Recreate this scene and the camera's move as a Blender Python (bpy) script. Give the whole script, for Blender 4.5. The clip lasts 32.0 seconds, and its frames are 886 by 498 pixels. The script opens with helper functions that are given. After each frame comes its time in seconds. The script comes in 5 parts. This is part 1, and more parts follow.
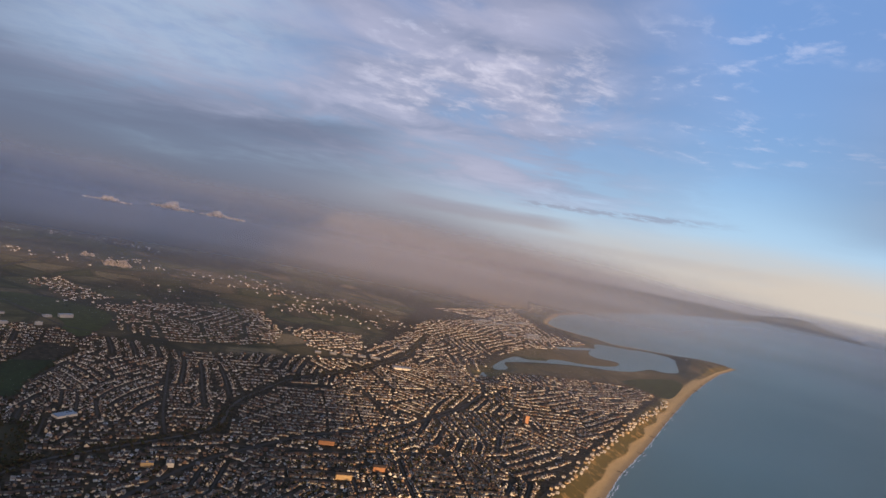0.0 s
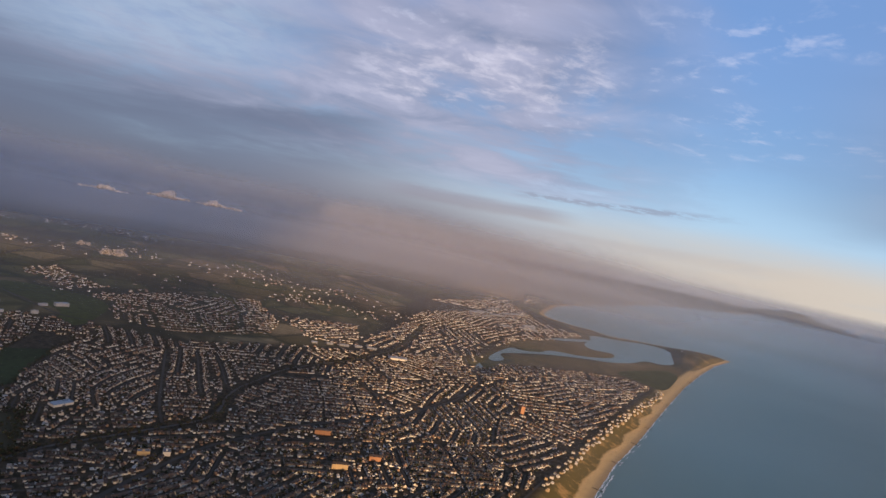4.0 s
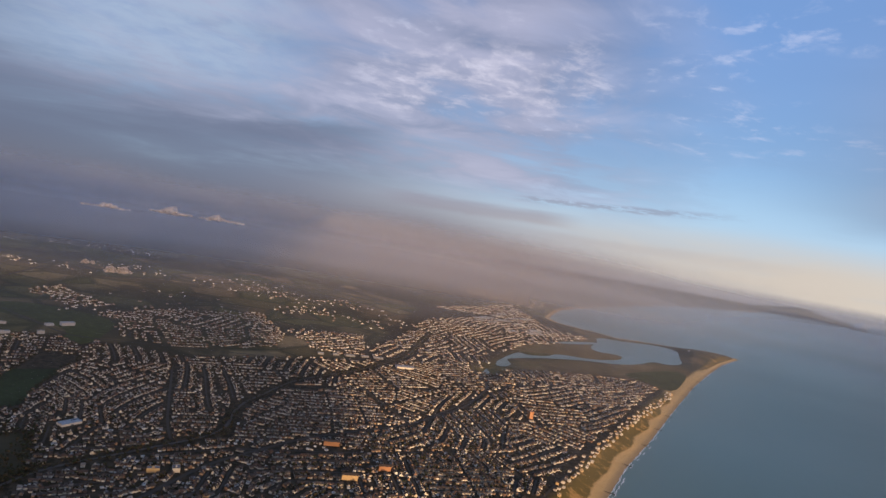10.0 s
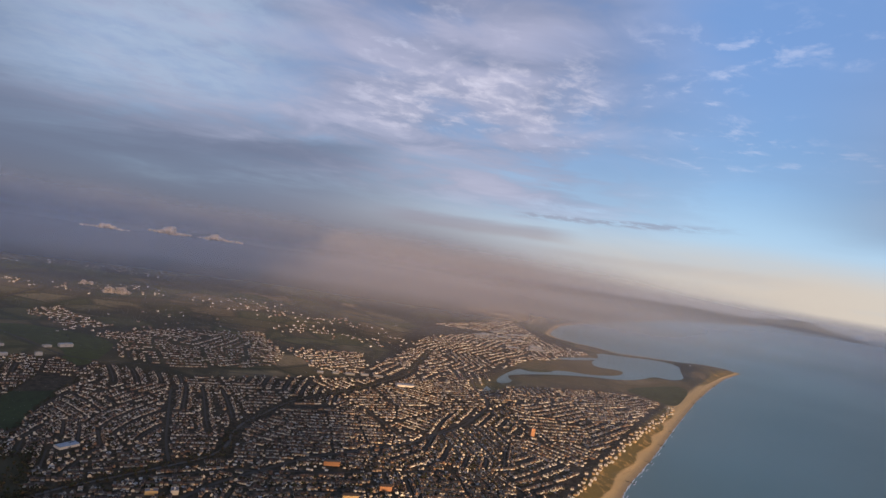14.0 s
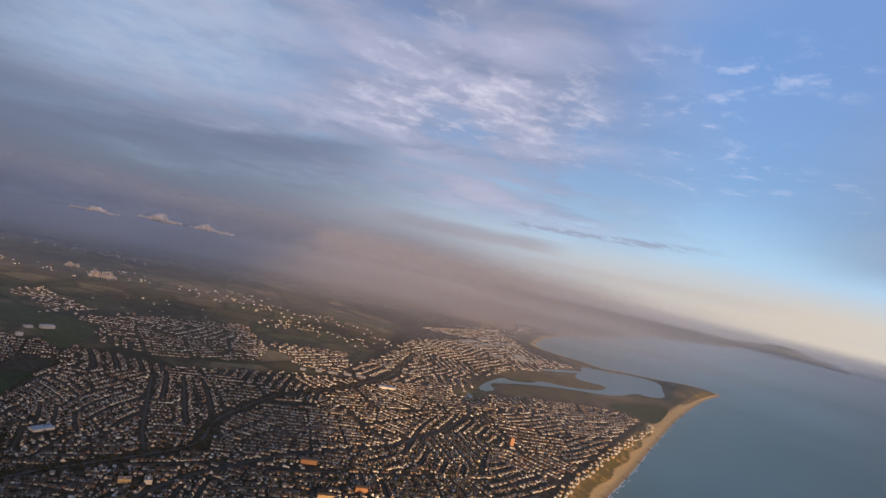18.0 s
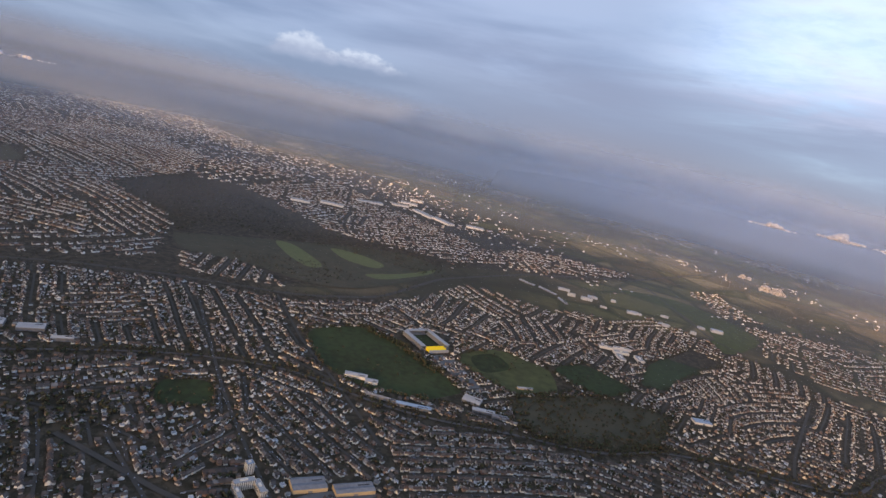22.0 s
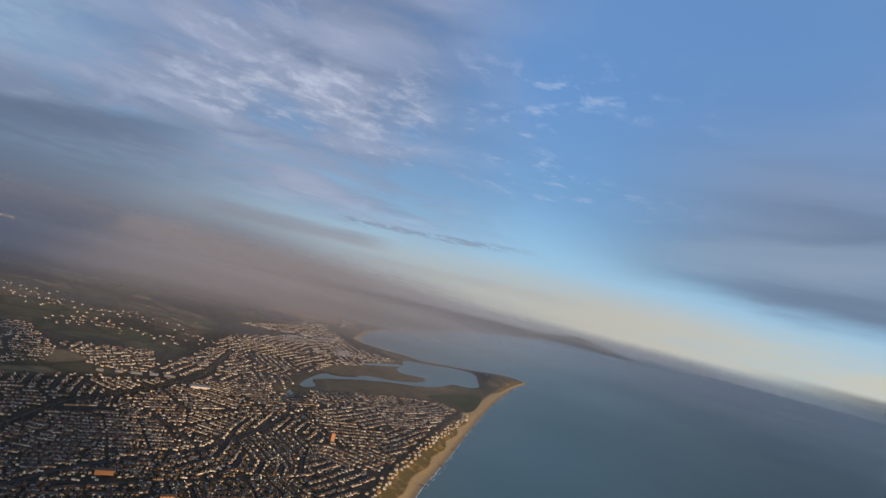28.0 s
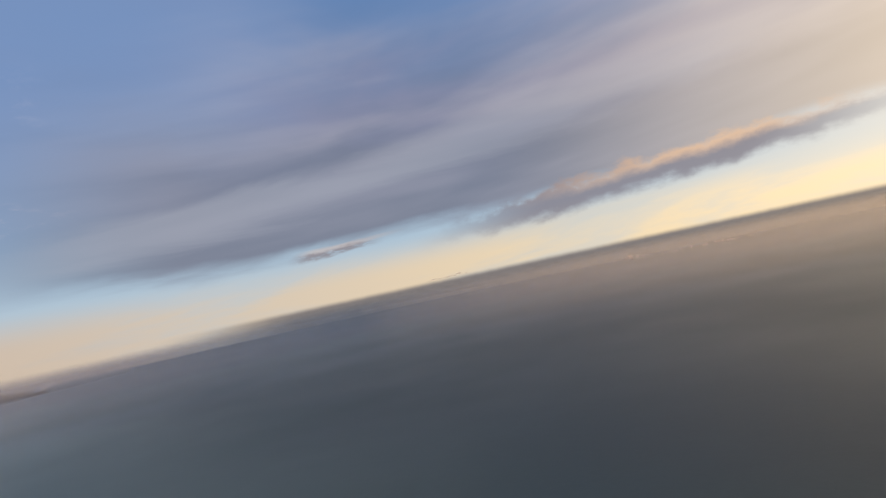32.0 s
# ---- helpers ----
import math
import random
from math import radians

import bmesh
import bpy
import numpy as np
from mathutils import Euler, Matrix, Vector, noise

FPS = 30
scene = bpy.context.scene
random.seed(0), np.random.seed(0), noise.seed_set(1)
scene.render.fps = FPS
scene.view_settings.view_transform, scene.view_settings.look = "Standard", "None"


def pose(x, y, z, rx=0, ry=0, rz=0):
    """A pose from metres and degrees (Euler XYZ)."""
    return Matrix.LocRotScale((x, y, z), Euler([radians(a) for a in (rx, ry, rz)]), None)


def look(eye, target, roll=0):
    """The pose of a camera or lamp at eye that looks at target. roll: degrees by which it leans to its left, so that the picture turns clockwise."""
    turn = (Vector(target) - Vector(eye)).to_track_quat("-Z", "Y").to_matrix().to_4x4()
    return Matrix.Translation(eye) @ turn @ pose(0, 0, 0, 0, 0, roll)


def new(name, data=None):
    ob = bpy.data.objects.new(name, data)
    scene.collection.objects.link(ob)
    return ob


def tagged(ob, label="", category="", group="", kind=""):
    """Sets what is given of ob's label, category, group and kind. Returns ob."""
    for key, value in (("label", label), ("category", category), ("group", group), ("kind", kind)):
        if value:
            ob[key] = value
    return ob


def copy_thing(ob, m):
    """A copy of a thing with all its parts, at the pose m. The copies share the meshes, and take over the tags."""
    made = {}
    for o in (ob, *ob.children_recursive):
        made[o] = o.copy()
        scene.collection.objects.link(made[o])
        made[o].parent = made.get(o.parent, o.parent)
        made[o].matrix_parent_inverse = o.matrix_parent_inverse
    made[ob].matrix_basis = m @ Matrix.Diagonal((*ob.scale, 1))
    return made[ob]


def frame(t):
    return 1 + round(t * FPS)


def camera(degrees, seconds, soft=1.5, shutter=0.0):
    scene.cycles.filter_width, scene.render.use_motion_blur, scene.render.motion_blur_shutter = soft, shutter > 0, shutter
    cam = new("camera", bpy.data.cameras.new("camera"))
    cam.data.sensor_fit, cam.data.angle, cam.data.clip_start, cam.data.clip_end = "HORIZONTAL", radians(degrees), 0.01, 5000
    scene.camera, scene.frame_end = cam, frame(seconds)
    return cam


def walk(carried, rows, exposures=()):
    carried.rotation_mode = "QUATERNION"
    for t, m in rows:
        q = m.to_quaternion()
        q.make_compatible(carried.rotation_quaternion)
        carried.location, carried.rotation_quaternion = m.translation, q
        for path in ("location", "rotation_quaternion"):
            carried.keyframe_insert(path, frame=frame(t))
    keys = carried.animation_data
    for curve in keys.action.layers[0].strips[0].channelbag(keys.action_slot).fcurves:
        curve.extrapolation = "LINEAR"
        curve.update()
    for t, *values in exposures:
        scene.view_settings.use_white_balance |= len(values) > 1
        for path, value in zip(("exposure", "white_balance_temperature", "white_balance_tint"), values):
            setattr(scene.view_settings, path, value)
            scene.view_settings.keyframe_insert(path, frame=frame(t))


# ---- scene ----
import itertools

# The view reaches 22 km and the lens 5 km, so every length in metres is built at one fifth.
S = 0.2
EYE = Vector((0, 0, 720 * S))          # 720 m above the town's ground, 745 m above the sea
SUN_AZ, SUN_EL = 150.0, 9.0            # degrees clockwise from +y, and above the horizon
cam = camera(71.95, 32.0, soft=1.5)


def aim(yaw, pitch, roll):
    """The camera's pose where it hovers: degrees to the left of +y, up, and of lean."""
    y, p = radians(yaw), radians(pitch)
    return look(EYE, EYE + Vector((-math.sin(y) * math.cos(p), math.cos(y) * math.cos(p), math.sin(p))) * 100, roll)


PATH = [
    (0, 0.16, -1.64, 11.54), (0.5, -0.20, -3.70, 11.64), (1, -0.02, -2.57, 11.43), (1.5, 0.10, -2.56, 11.38),
    (2, 0.50, -2.13, 10.72), (2.5, 0.43, -2.31, 11.35), (3, 0.37, -2.66, 10.51), (3.5, -0.13, -2.55, 11.72),
    (5.5, -0.66, -1.87, 11.70), (6, 0.43, -1.56, 9.55), (6.5, 0.41, -1.13, 10.61), (7, 0.08, -2.27, 11.18),
    (7.5, -0.60, -2.81, 11.71), (8, -0.19, -1.81, 11.56), (8.5, 0.09, -1.82, 10.22), (9, 0.01, -1.71, 10.47),
    (9.5, 0.52, -1.48, 9.57), (10, 0.12, -1.82, 10.01), (10.5, 0.03, -1.76, 9.94), (11, -0.53, -1.89, 11.44),
    (11.5, -0.21, -0.91, 10.98), (12, -0.10, -2.00, 9.80), (12.5, -0.42, -2.25, 11.02), (13, -0.41, -2.04, 10.42),
    (13.5, 0.47, 0.13, 9.35), (14, 0.29, -0.25, 9.38), (14.5, -0.31, -1.39, 11.29), (16.5, -0.53, -2.42, 8.51),
    (17, -0.08, -0.62, 9.28), (17.5, -0.36, 0.16, 12.49), (18, -0.46, 0.34, 12.93), (18.5, -0.42, -1.05, 10.99),
    (19, 14.89, -2.70, 10.68), (19.5, 26.89, -3.75, 10.89), (20, 34.79, -4.45, 12.47), (20.5, 40.19, -6.18, 12.62),
    (21, 45.35, -8.52, 12.71), (21.5, 52.56, -10.67, 12.94), (22, 56.32, -12.23, 12.97), (22.5, 59.93, -13.27, 13.10),
    (23, 64.80, -12.72, 10.36), (23.5, 68.55, -12.65, 9.68), (24, 54.16, -25.12, 30.27),
    (24.5, 42.62, -29.22, 23.87), (26.5, 13.58, -2.71, 6.66), (27, 3.87, 5.13, 13.29), (27.5, -6.07, 6.71, 18.22),
    (28, -16.31, 3.66, 14.08), (28.5, -25.90, -0.15, 11.88), (29, -34.60, 2.45, 9.80), (29.5, -43.20, 2.70, 5.30),
    (30, -51.95, 1.97, 0.31), (30.5, -58.66, 4.01, -5.12), (31, -62.63, 2.63, -9.22), (31.5, -66.05, 2.67, -10.74),
    (32, -69.46, 2.70, -12.25),
]
# seconds, stops, kelvin and tint: the clip's camera adapts as it turns
EXPOSURES = [(0, 0.2, 6500, 10), (18.5, 0.2, 6500, 10), (19.2, 0.0, 6050, 6), (20, 0.33, 5950, 5), (21, 0.8, 6300, 7), (22, 1.22, 6750, 8), (23, 1.45, 6800, 5),
             (24, 2.25, 6850, 7), (24.5, 2.3, 6900, 7), (26.5, 0.6, 6250, 7), (27, 0.12, 5900, 0), (28, -0.08, 6000, 1), (29, -0.1, 6250, 5),
             (30, -0.15, 6450, 7), (31, -0.12, 7100, 13), (32, 0.0, 7300, 14)]
walk(cam, [(t, aim(a, b, c)) for t, a, b, c in PATH], EXPOSURES)


# ---- sky and sun ----
class Val:
    """A shader value with arithmetic."""

    def __init__(self, tree, sock):
        self.tree, self.sock = tree, sock

    def op(self, kind, other=None, third=None):
        n = self.tree.nodes.new("ShaderNodeMath")
        n.operation = kind
        for i, v in enumerate((self, other, third)):
            if isinstance(v, Val):
                self.tree.links.new(v.sock, n.inputs[i])
            elif v is not None:
                n.inputs[i].default_value = v
        return Val(self.tree, n.outputs[0])

    def __add__(self, o): return self.op("ADD", o)
    def __sub__(self, o): return self.op("SUBTRACT", o)
    def __mul__(self, o): return self.op("MULTIPLY", o)
    def __truediv__(self, o): return self.op("DIVIDE", o)
    def __neg__(self): return self.op("MULTIPLY", -1.0)

    def step(self, a, b):
        """Smoothly from 0 at a to 1 at b; a may exceed b."""
        flip = a > b
        n = self.tree.nodes.new("ShaderNodeMapRange")
        n.interpolation_type = "SMOOTHSTEP"
        self.tree.links.new(self.sock, n.inputs[0])
        n.inputs[1].default_value, n.inputs[2].default_value = min(a, b), max(a, b)
        n.inputs[3].default_value, n.inputs[4].default_value = (1, 0) if flip else (0, 1)
        return Val(self.tree, n.outputs[0])

    def bump(self, a, b, c, d):
        return self.step(a, b) * self.step(d, c)


def vec3(tree, x, y, z):
    n = tree.nodes.new("ShaderNodeCombineXYZ")
    for i, v in enumerate((x, y, z)):
        if isinstance(v, Val):
            tree.links.new(v.sock, n.inputs[i])
        else:
            n.inputs[i].default_value = v
    return n.outputs[0]


def noise_of(tree, vector, scale, detail=4, rough=0.55, warp=0.0):
    n = tree.nodes.new("ShaderNodeTexNoise")
    n.inputs["Scale"].default_value, n.inputs["Detail"].default_value = scale, detail
    n.inputs["Roughness"].default_value, n.inputs["Distortion"].default_value = rough, warp
    if vector is not None:
        tree.links.new(vector, n.inputs["Vector"])
    return Val(tree, n.outputs["Fac"])


def blend(tree, fac, a, b):
    """Colour a where fac is 0, b where it is 1; colours are sockets or triples."""
    n = tree.nodes.new("ShaderNodeMix")
    n.data_type = "RGBA"
    for i, v in ((0, fac), (6, a), (7, b)):
        if isinstance(v, Val):
            tree.links.new(v.sock, n.inputs[i])
        elif isinstance(v, tuple):
            n.inputs[i].default_value = (*v, 1)
        elif isinstance(v, (int, float)):
            n.inputs[i].default_value = v
        else:
            tree.links.new(v, n.inputs[i])
    return n.outputs[2]


def split_xyz(tree, sock):
    n = tree.nodes.new("ShaderNodeSeparateXYZ")
    tree.links.new(sock, n.inputs[0])
    return [Val(tree, o) for o in n.outputs]


world = bpy.data.worlds.new("sky")
scene.world = world
world.use_nodes = True
W = world.node_tree
W.nodes.clear()
way = W.nodes.new("ShaderNodeTexCoord").outputs["Generated"]
dx, dy, dz = split_xyz(W, way)
az = dx.op("ARCTAN2", dy) * 57.2958
el = dz.op("ARCSINE") * 57.2958
sky = W.nodes.new("ShaderNodeTexSky")
sky.sky_type, sky.sun_disc = "NISHITA", False
sky.sun_elevation, sky.sun_rotation = radians(SUN_EL), radians(SUN_AZ)
sky.altitude, sky.air_density, sky.dust_density, sky.ozone_density = 700, 1.0, 0.4, 5.0
dim = W.nodes.new("ShaderNodeVectorMath")
dim.operation = "SCALE"
W.links.new(sky.outputs[0], dim.inputs[0])
dim.inputs["Scale"].default_value = 0.13
col = dim.outputs[0]

up = dz.op("MAXIMUM", 0.0) + 0.10
deck = vec3(W, dx / up, dy / up, 0.0)                 # the cloud deck, seen from below
flat = vec3(W, az * 0.045, (el - az * 0.05) * 0.30, 0.0)             # long level streaks
n_big = noise_of(W, deck, 0.55, 5, 0.55, 0.4)
n_mid = noise_of(W, deck, 1.7, 6, 0.6, 0.6)
n_fine = noise_of(W, deck, 6.5, 5, 0.62, 0.3)
n_streak = noise_of(W, flat, 1.0, 5, 0.6, 0.5)
n_soft = noise_of(W, flat, 0.8, 2.5, 0.5, 0.3)

# clear blue above, a pale band low down
col = blend(W, 0.55, col, blend(W, el.step(4, 22), (0.40, 0.58, 0.82), (0.165, 0.335, 0.69)))
col = blend(W, el.step(11, 1.5) * 0.7, col, (0.47, 0.64, 0.80))
# the broad lavender sheet over the land
edge = az + (n_big - 0.5) * 40 + (n_mid - 0.5) * 14
sheet = edge.step(27, 6) * el.step(2.0, 6.0)
gap = (n_big + (n_mid - 0.5) * 0.45).step(0.36, 0.55)
cover = az.step(8, -8) * 0.3 + 0.38
sheet = sheet * (gap * (-cover + 1.0) + cover)
lit = (n_mid * 0.30 + n_soft * 0.4 + n_big * 0.3).step(0.38, 0.62)
sheet_col = blend(W, lit, (0.195, 0.225, 0.335), (0.42, 0.42, 0.55))
sheet_col = blend(W, az.step(-2, -30) * el.step(13, 6) * 0.45, sheet_col, (0.15, 0.175, 0.27))
col = blend(W, sheet * 0.9, col, sheet_col)
# paler mottled cloud high over the landward side, and a slate streak under it
mottle = n_fine.step(0.30, 0.66) * 0.45 + 0.35
col = blend(W, az.bump(-62, -40, -24, -12) * (el - 4.5 - (az + 37) * 0.16).step(0.5, 4.0) * mottle, col, (0.34, 0.43, 0.58))
streak = (el - 2.4 - (az + 37) * 0.17 + (n_streak - 0.5) * 4.0).op("ABSOLUTE").step(1.9, 0.3) * az.bump(-52, -36, -12, -3)
col = blend(W, streak * 0.5, col, (0.115, 0.150, 0.235))
# a brighter torn patch where the sheet ends
torn = (n_fine * 0.6 + n_mid * 0.4).step(0.44, 0.62) * az.bump(-15, -3, 8, 15) * (el - az * 0.16).bump(10, 12, 15.5, 18)
col = blend(W, torn * 0.6, col, (0.62, 0.60, 0.71))
# thin high flecks
fleck = n_fine.step(0.50, 0.70) * n_mid.step(0.44, 0.62) * el.bump(8, 12, 18, 26) * az.bump(-16, -6, 26, 44)
col = blend(W, fleck * 0.5, col, (0.60, 0.62, 0.78))
# blue-grey deck far to the landward side
deck_l = az.step(-30, -46)
col = blend(W, deck_l * 0.92, col, blend(W, (n_soft * 0.5 + n_streak * 0.1 + n_big * 0.4 + el * 0.012).step(0.42, 0.68), (0.085, 0.118, 0.205), (0.175, 0.222, 0.335)))
# the slate bank low over the land
bank = az.bump(-75, -50, -16, 12) * (el + (n_streak - 0.5) * 9 + (n_big - 0.5) * 8).step(10.5, 2.0)
col = blend(W, bank * 0.9, col, blend(W, az.step(-14, 8), (0.140, 0.165, 0.245), (0.30, 0.29, 0.34)))
# dark lenses along the edge of the bank
ragged = (n_streak - 0.5) * 1.6 + (n_mid - 0.5) * 0.5
mid = el - 2.35 - az * 0.02 + ragged
lens = mid.op("ABSOLUTE").step(0.95, 0.2) * az.bump(-9, -3, 8, 13)
small = (el - 4.4 - (az - 12) * 0.05 + ragged * 0.8).op("ABSOLUTE").step(0.45, 0.1) * az.bump(5, 8, 18, 27) * n_fine.step(0.38, 0.55)
thin = (el - 1.0 - (az - 12) * 0.03 + ragged * 0.7).op("ABSOLUTE").step(0.7, 0.1) * az.bump(4, 12, 26, 36)
col = blend(W, (lens * 0.75).op("MAXIMUM", small * 0.6).op("MAXIMUM", thin * 0.4), col, (0.25, 0.26, 0.35))
# the dark wedge over the sea, sharp below, torn above
low_edge = el + (n_soft - 0.5) * 4.0 + (n_streak - 0.5) * 1.0 + (n_mid - 0.5) * 1.0 - (az - 52).op("ABSOLUTE") * 0.045
wedge = low_edge.step(3.6, 5.4) * (el + (n_big - 0.5) * 16 + (n_streak - 0.5) * 4).step(26, 11) * az.bump(24, 48, 120, 150)
col = blend(W, wedge * 0.88, col, blend(W, (n_soft * 0.8 + n_streak * 0.2).step(0.36, 0.66), (0.160, 0.190, 0.280), (0.240, 0.268, 0.370)))
# paler high sky over the sea
col = blend(W, az.bump(8, 24, 52, 66) * el.step(9, 20) * 0.18, col, (0.42, 0.55, 0.86))
# higher lavender streaks over the sea
veil = n_big.step(0.36, 0.62) * el.step(9, 17) * az.step(40, 70)
col = blend(W, veil * 0.75, col, blend(W, (n_soft * 0.8 + n_streak * 0.2).step(0.34, 0.64), (0.25, 0.27, 0.42), (0.43, 0.43, 0.52)))
# mauve haze low over the bay
col = blend(W, el.step(5.5, -0.6) * az.bump(-24, -2, 28, 50) * 0.85, col, blend(W, az.step(0, 32), (0.33, 0.305, 0.335), (0.50, 0.455, 0.42)))
# a pale streak above the wedge
pale = (el - 9.0 - (az - 45) * 0.10 + (n_streak - 0.5) * 5).op("ABSOLUTE").step(2.6, 0.3) * az.bump(30, 42, 66, 96)
col = blend(W, pale * 0.5, col, (0.36, 0.42, 0.54))
# warm light along the horizon, strongest towards the sun
glow = el.bump(-3.0, -0.4, 1.2, 4.8) * (n_streak.step(0.36, 0.60) * 0.45 + 0.55) * az.bump(-8, 34, 140, 200)
col = blend(W, glow * 0.8, col, blend(W, az.step(25, 110), (0.60, 0.52, 0.44), (1.0, 0.80, 0.46)))
near_sun = (az - SUN_AZ).op("ABSOLUTE").step(78, 5) * (el - SUN_EL).op("ABSOLUTE").step(30, 0)
col = blend(W, near_sun * 0.75, col, (1.5, 1.25, 0.85))
# long cloud over the sea: dark below, its top lit by the low sun, torn at both ends
lump = (noise_of(W, vec3(W, az * 0.30, el * 0.5, 0.0), 1.0, 5, 0.6) - 0.5) * 2.4
along = el - 5.0 - (az - 84) * 0.06
fat = az.bump(64, 86, 92, 116)
body = (along + lump * 0.9).step(-1.7, -0.5) * (along + lump * 1.5 + (-fat) * 1.2 + 1.0).step(1.7, 0.6) * az.bump(66, 80, 96, 114)
col = blend(W, body * 0.8, col, blend(W, (along + lump * 0.7).step(-0.2, 1.0) * az.step(74, 95), (0.20, 0.19, 0.25), (0.78, 0.55, 0.38)))
# a small dark lens with a bright rim under the wedge
tiny = el - 4.55 - (az - 60) * 0.06 + (n_streak - 0.5) * 1.4
rim = (tiny - 0.35).op("ABSOLUTE").step(0.32, 0.05) * az.bump(55.5, 58, 60, 67)
col = blend(W, rim * 0.45, col, (0.66, 0.56, 0.52))
col = blend(W, (tiny + lump * 0.25).op("ABSOLUTE").step(0.45, 0.15) * az.bump(55, 57.5, 61, 64.5) * n_fine.step(0.3, 0.55) * 0.75, col, (0.24, 0.225, 0.27))
# the murk thickens towards the land's horizon
col = blend(W, el.step(6.0, -0.5) * az.step(-6, -40) * 0.6, col, (0.115, 0.140, 0.205))
col = blend(W, el.step(3.2, -0.8) * az.bump(-62, -42, -4, 12) * 0.6, col, (0.150, 0.148, 0.185))
# heaped clouds under the blue-grey deck: level bases, lumpy tops
knob = noise_of(W, vec3(W, az * 0.9, el * 1.3, 4.0), 1.0, 6, 0.6) - 0.5
for mid_az, half, base, tall, lean in ((-72.2, 3.4, 2.1, 2.0, -0.10), (-67.6, 4.4, 2.35, 1.25, 0.10)):
    u = (az - mid_az) / half
    crown = (-(u * u)) * tall + tall + u * lean + base + knob * 2.2
    heap = (crown - el).step(-0.25, 0.55) * (el - base + knob * 0.8).step(-0.5, 0.35) * u.op("ABSOLUTE").step(1.15, 0.7)
    col = blend(W, heap * 0.8, col, blend(W, (el - base + knob * 2.0).step(0.0, tall), (0.175, 0.205, 0.29), (0.30, 0.335, 0.42)))
# haze under the horizon: slate over the land, grey sea mist with a level edge over the water
under = el.step(-0.3, -1.6)
far = blend(W, az.step(-12, 14), (0.150, 0.168, 0.230), (0.33, 0.30, 0.31))
col = blend(W, under * az.step(52, 40), col, far)
level = (el + (n_fine - 0.5) * 0.10).step(0.10, -0.45) * az.step(42, 56)
mist = blend(W, el.step(-0.1, -1.8), (0.205, 0.202, 0.215), (0.150, 0.160, 0.176))
col = blend(W, level, col, blend(W, az.step(85, 125) * 0.5, mist, (0.40, 0.34, 0.26)))
bg = W.nodes.new("ShaderNodeBackground")
W.links.new(col, bg.inputs[0])
W.links.new(bg.outputs[0], W.nodes.new("ShaderNodeOutputWorld").inputs[0])

sun = new("sun", bpy.data.lights.new("sun", "SUN"))
sun.data.energy, sun.data.angle, sun.data.color = 4.8, radians(0.6), (1.0, 0.63, 0.33)
sa, se = radians(SUN_AZ), radians(SUN_EL)
sun.matrix_world = look((0, 0, 0), (-math.sin(sa) * math.cos(se), -math.cos(sa) * math.cos(se), -math.sin(se)))


# ---- materials ----
def material(name, rough=0.9, metal=0.0):
    m = bpy.data.materials.new(name)
    m.use_nodes = True
    t = m.node_tree
    b = t.nodes["Principled BSDF"]
    b.inputs["Roughness"].default_value, b.inputs["Metallic"].default_value = rough, metal
    b.inputs["Specular IOR Level"].default_value = 0.5 if rough < 0.6 else 0.15
    return m, t, b


def ramp(tree, fac, stops):
    n = tree.nodes.new("ShaderNodeValToRGB")
    tree.links.new(fac.sock if isinstance(fac, Val) else fac, n.inputs[0])
    e = n.color_ramp.elements
    while len(e) < len(stops):
        e.new(0.5)
    for k, (p, c) in zip(e, stops):
        k.position, k.color = p, (*c, 1)
    return n.outputs[0]


def place(tree):
    """Unscaled metres over the ground."""
    n = tree.nodes.new("ShaderNodeNewGeometry")
    v = tree.nodes.new("ShaderNodeVectorMath")
    v.operation = "SCALE"
    v.inputs["Scale"].default_value = 1 / S
    tree.links.new(n.outputs["Position"], v.inputs[0])
    return v.outputs[0]


def relief(tree, bsdf, height, strength, distance):
    n = tree.nodes.new("ShaderNodeBump")
    n.inputs["Strength"].default_value, n.inputs["Distance"].default_value = strength, distance
    tree.links.new(height.sock, n.inputs["Height"])
    tree.links.new(n.outputs[0], bsdf.inputs["Normal"])


def varied(name, stops, rough=0.9, grain=0.25, scale=0.4, island=True):
    """A surface whose pieces differ: a ramp over each piece's own random number, with stains and grain."""
    m, t, b = material(name, rough)
    if island:
        r = Val(t, t.nodes.new("ShaderNodeNewGeometry").outputs["Random Per Island"])
        o = Val(t, t.nodes.new("ShaderNodeObjectInfo").outputs["Random"])
        r = (r + o).op("FRACT")
    else:
        r = Val(t, t.nodes.new("ShaderNodeObjectInfo").outputs["Random"])
    c = ramp(t, r, stops)
    p = place(t)
    n = noise_of(t, p, scale, 4) * 0.6 + noise_of(t, p, scale * 0.07, 3) * 0.4
    c = blend(t, n.step(0.35, 0.7) * grain, c, (0.03, 0.028, 0.025))
    t.links.new(c, b.inputs["Base Color"])
    return m


def plain(name, colour, rough=0.8, grain=0.2, scale=0.3, dark=(0.05, 0.05, 0.05), metal=0.0):
    m, t, b = material(name, rough, metal)
    p = place(t)
    n = noise_of(t, p, scale, 5) * 0.55 + noise_of(t, p, scale * 0.06, 4) * 0.45
    t.links.new(blend(t, n.step(0.35, 0.68) * grain, colour, dark), b.inputs["Base Color"])
    return m


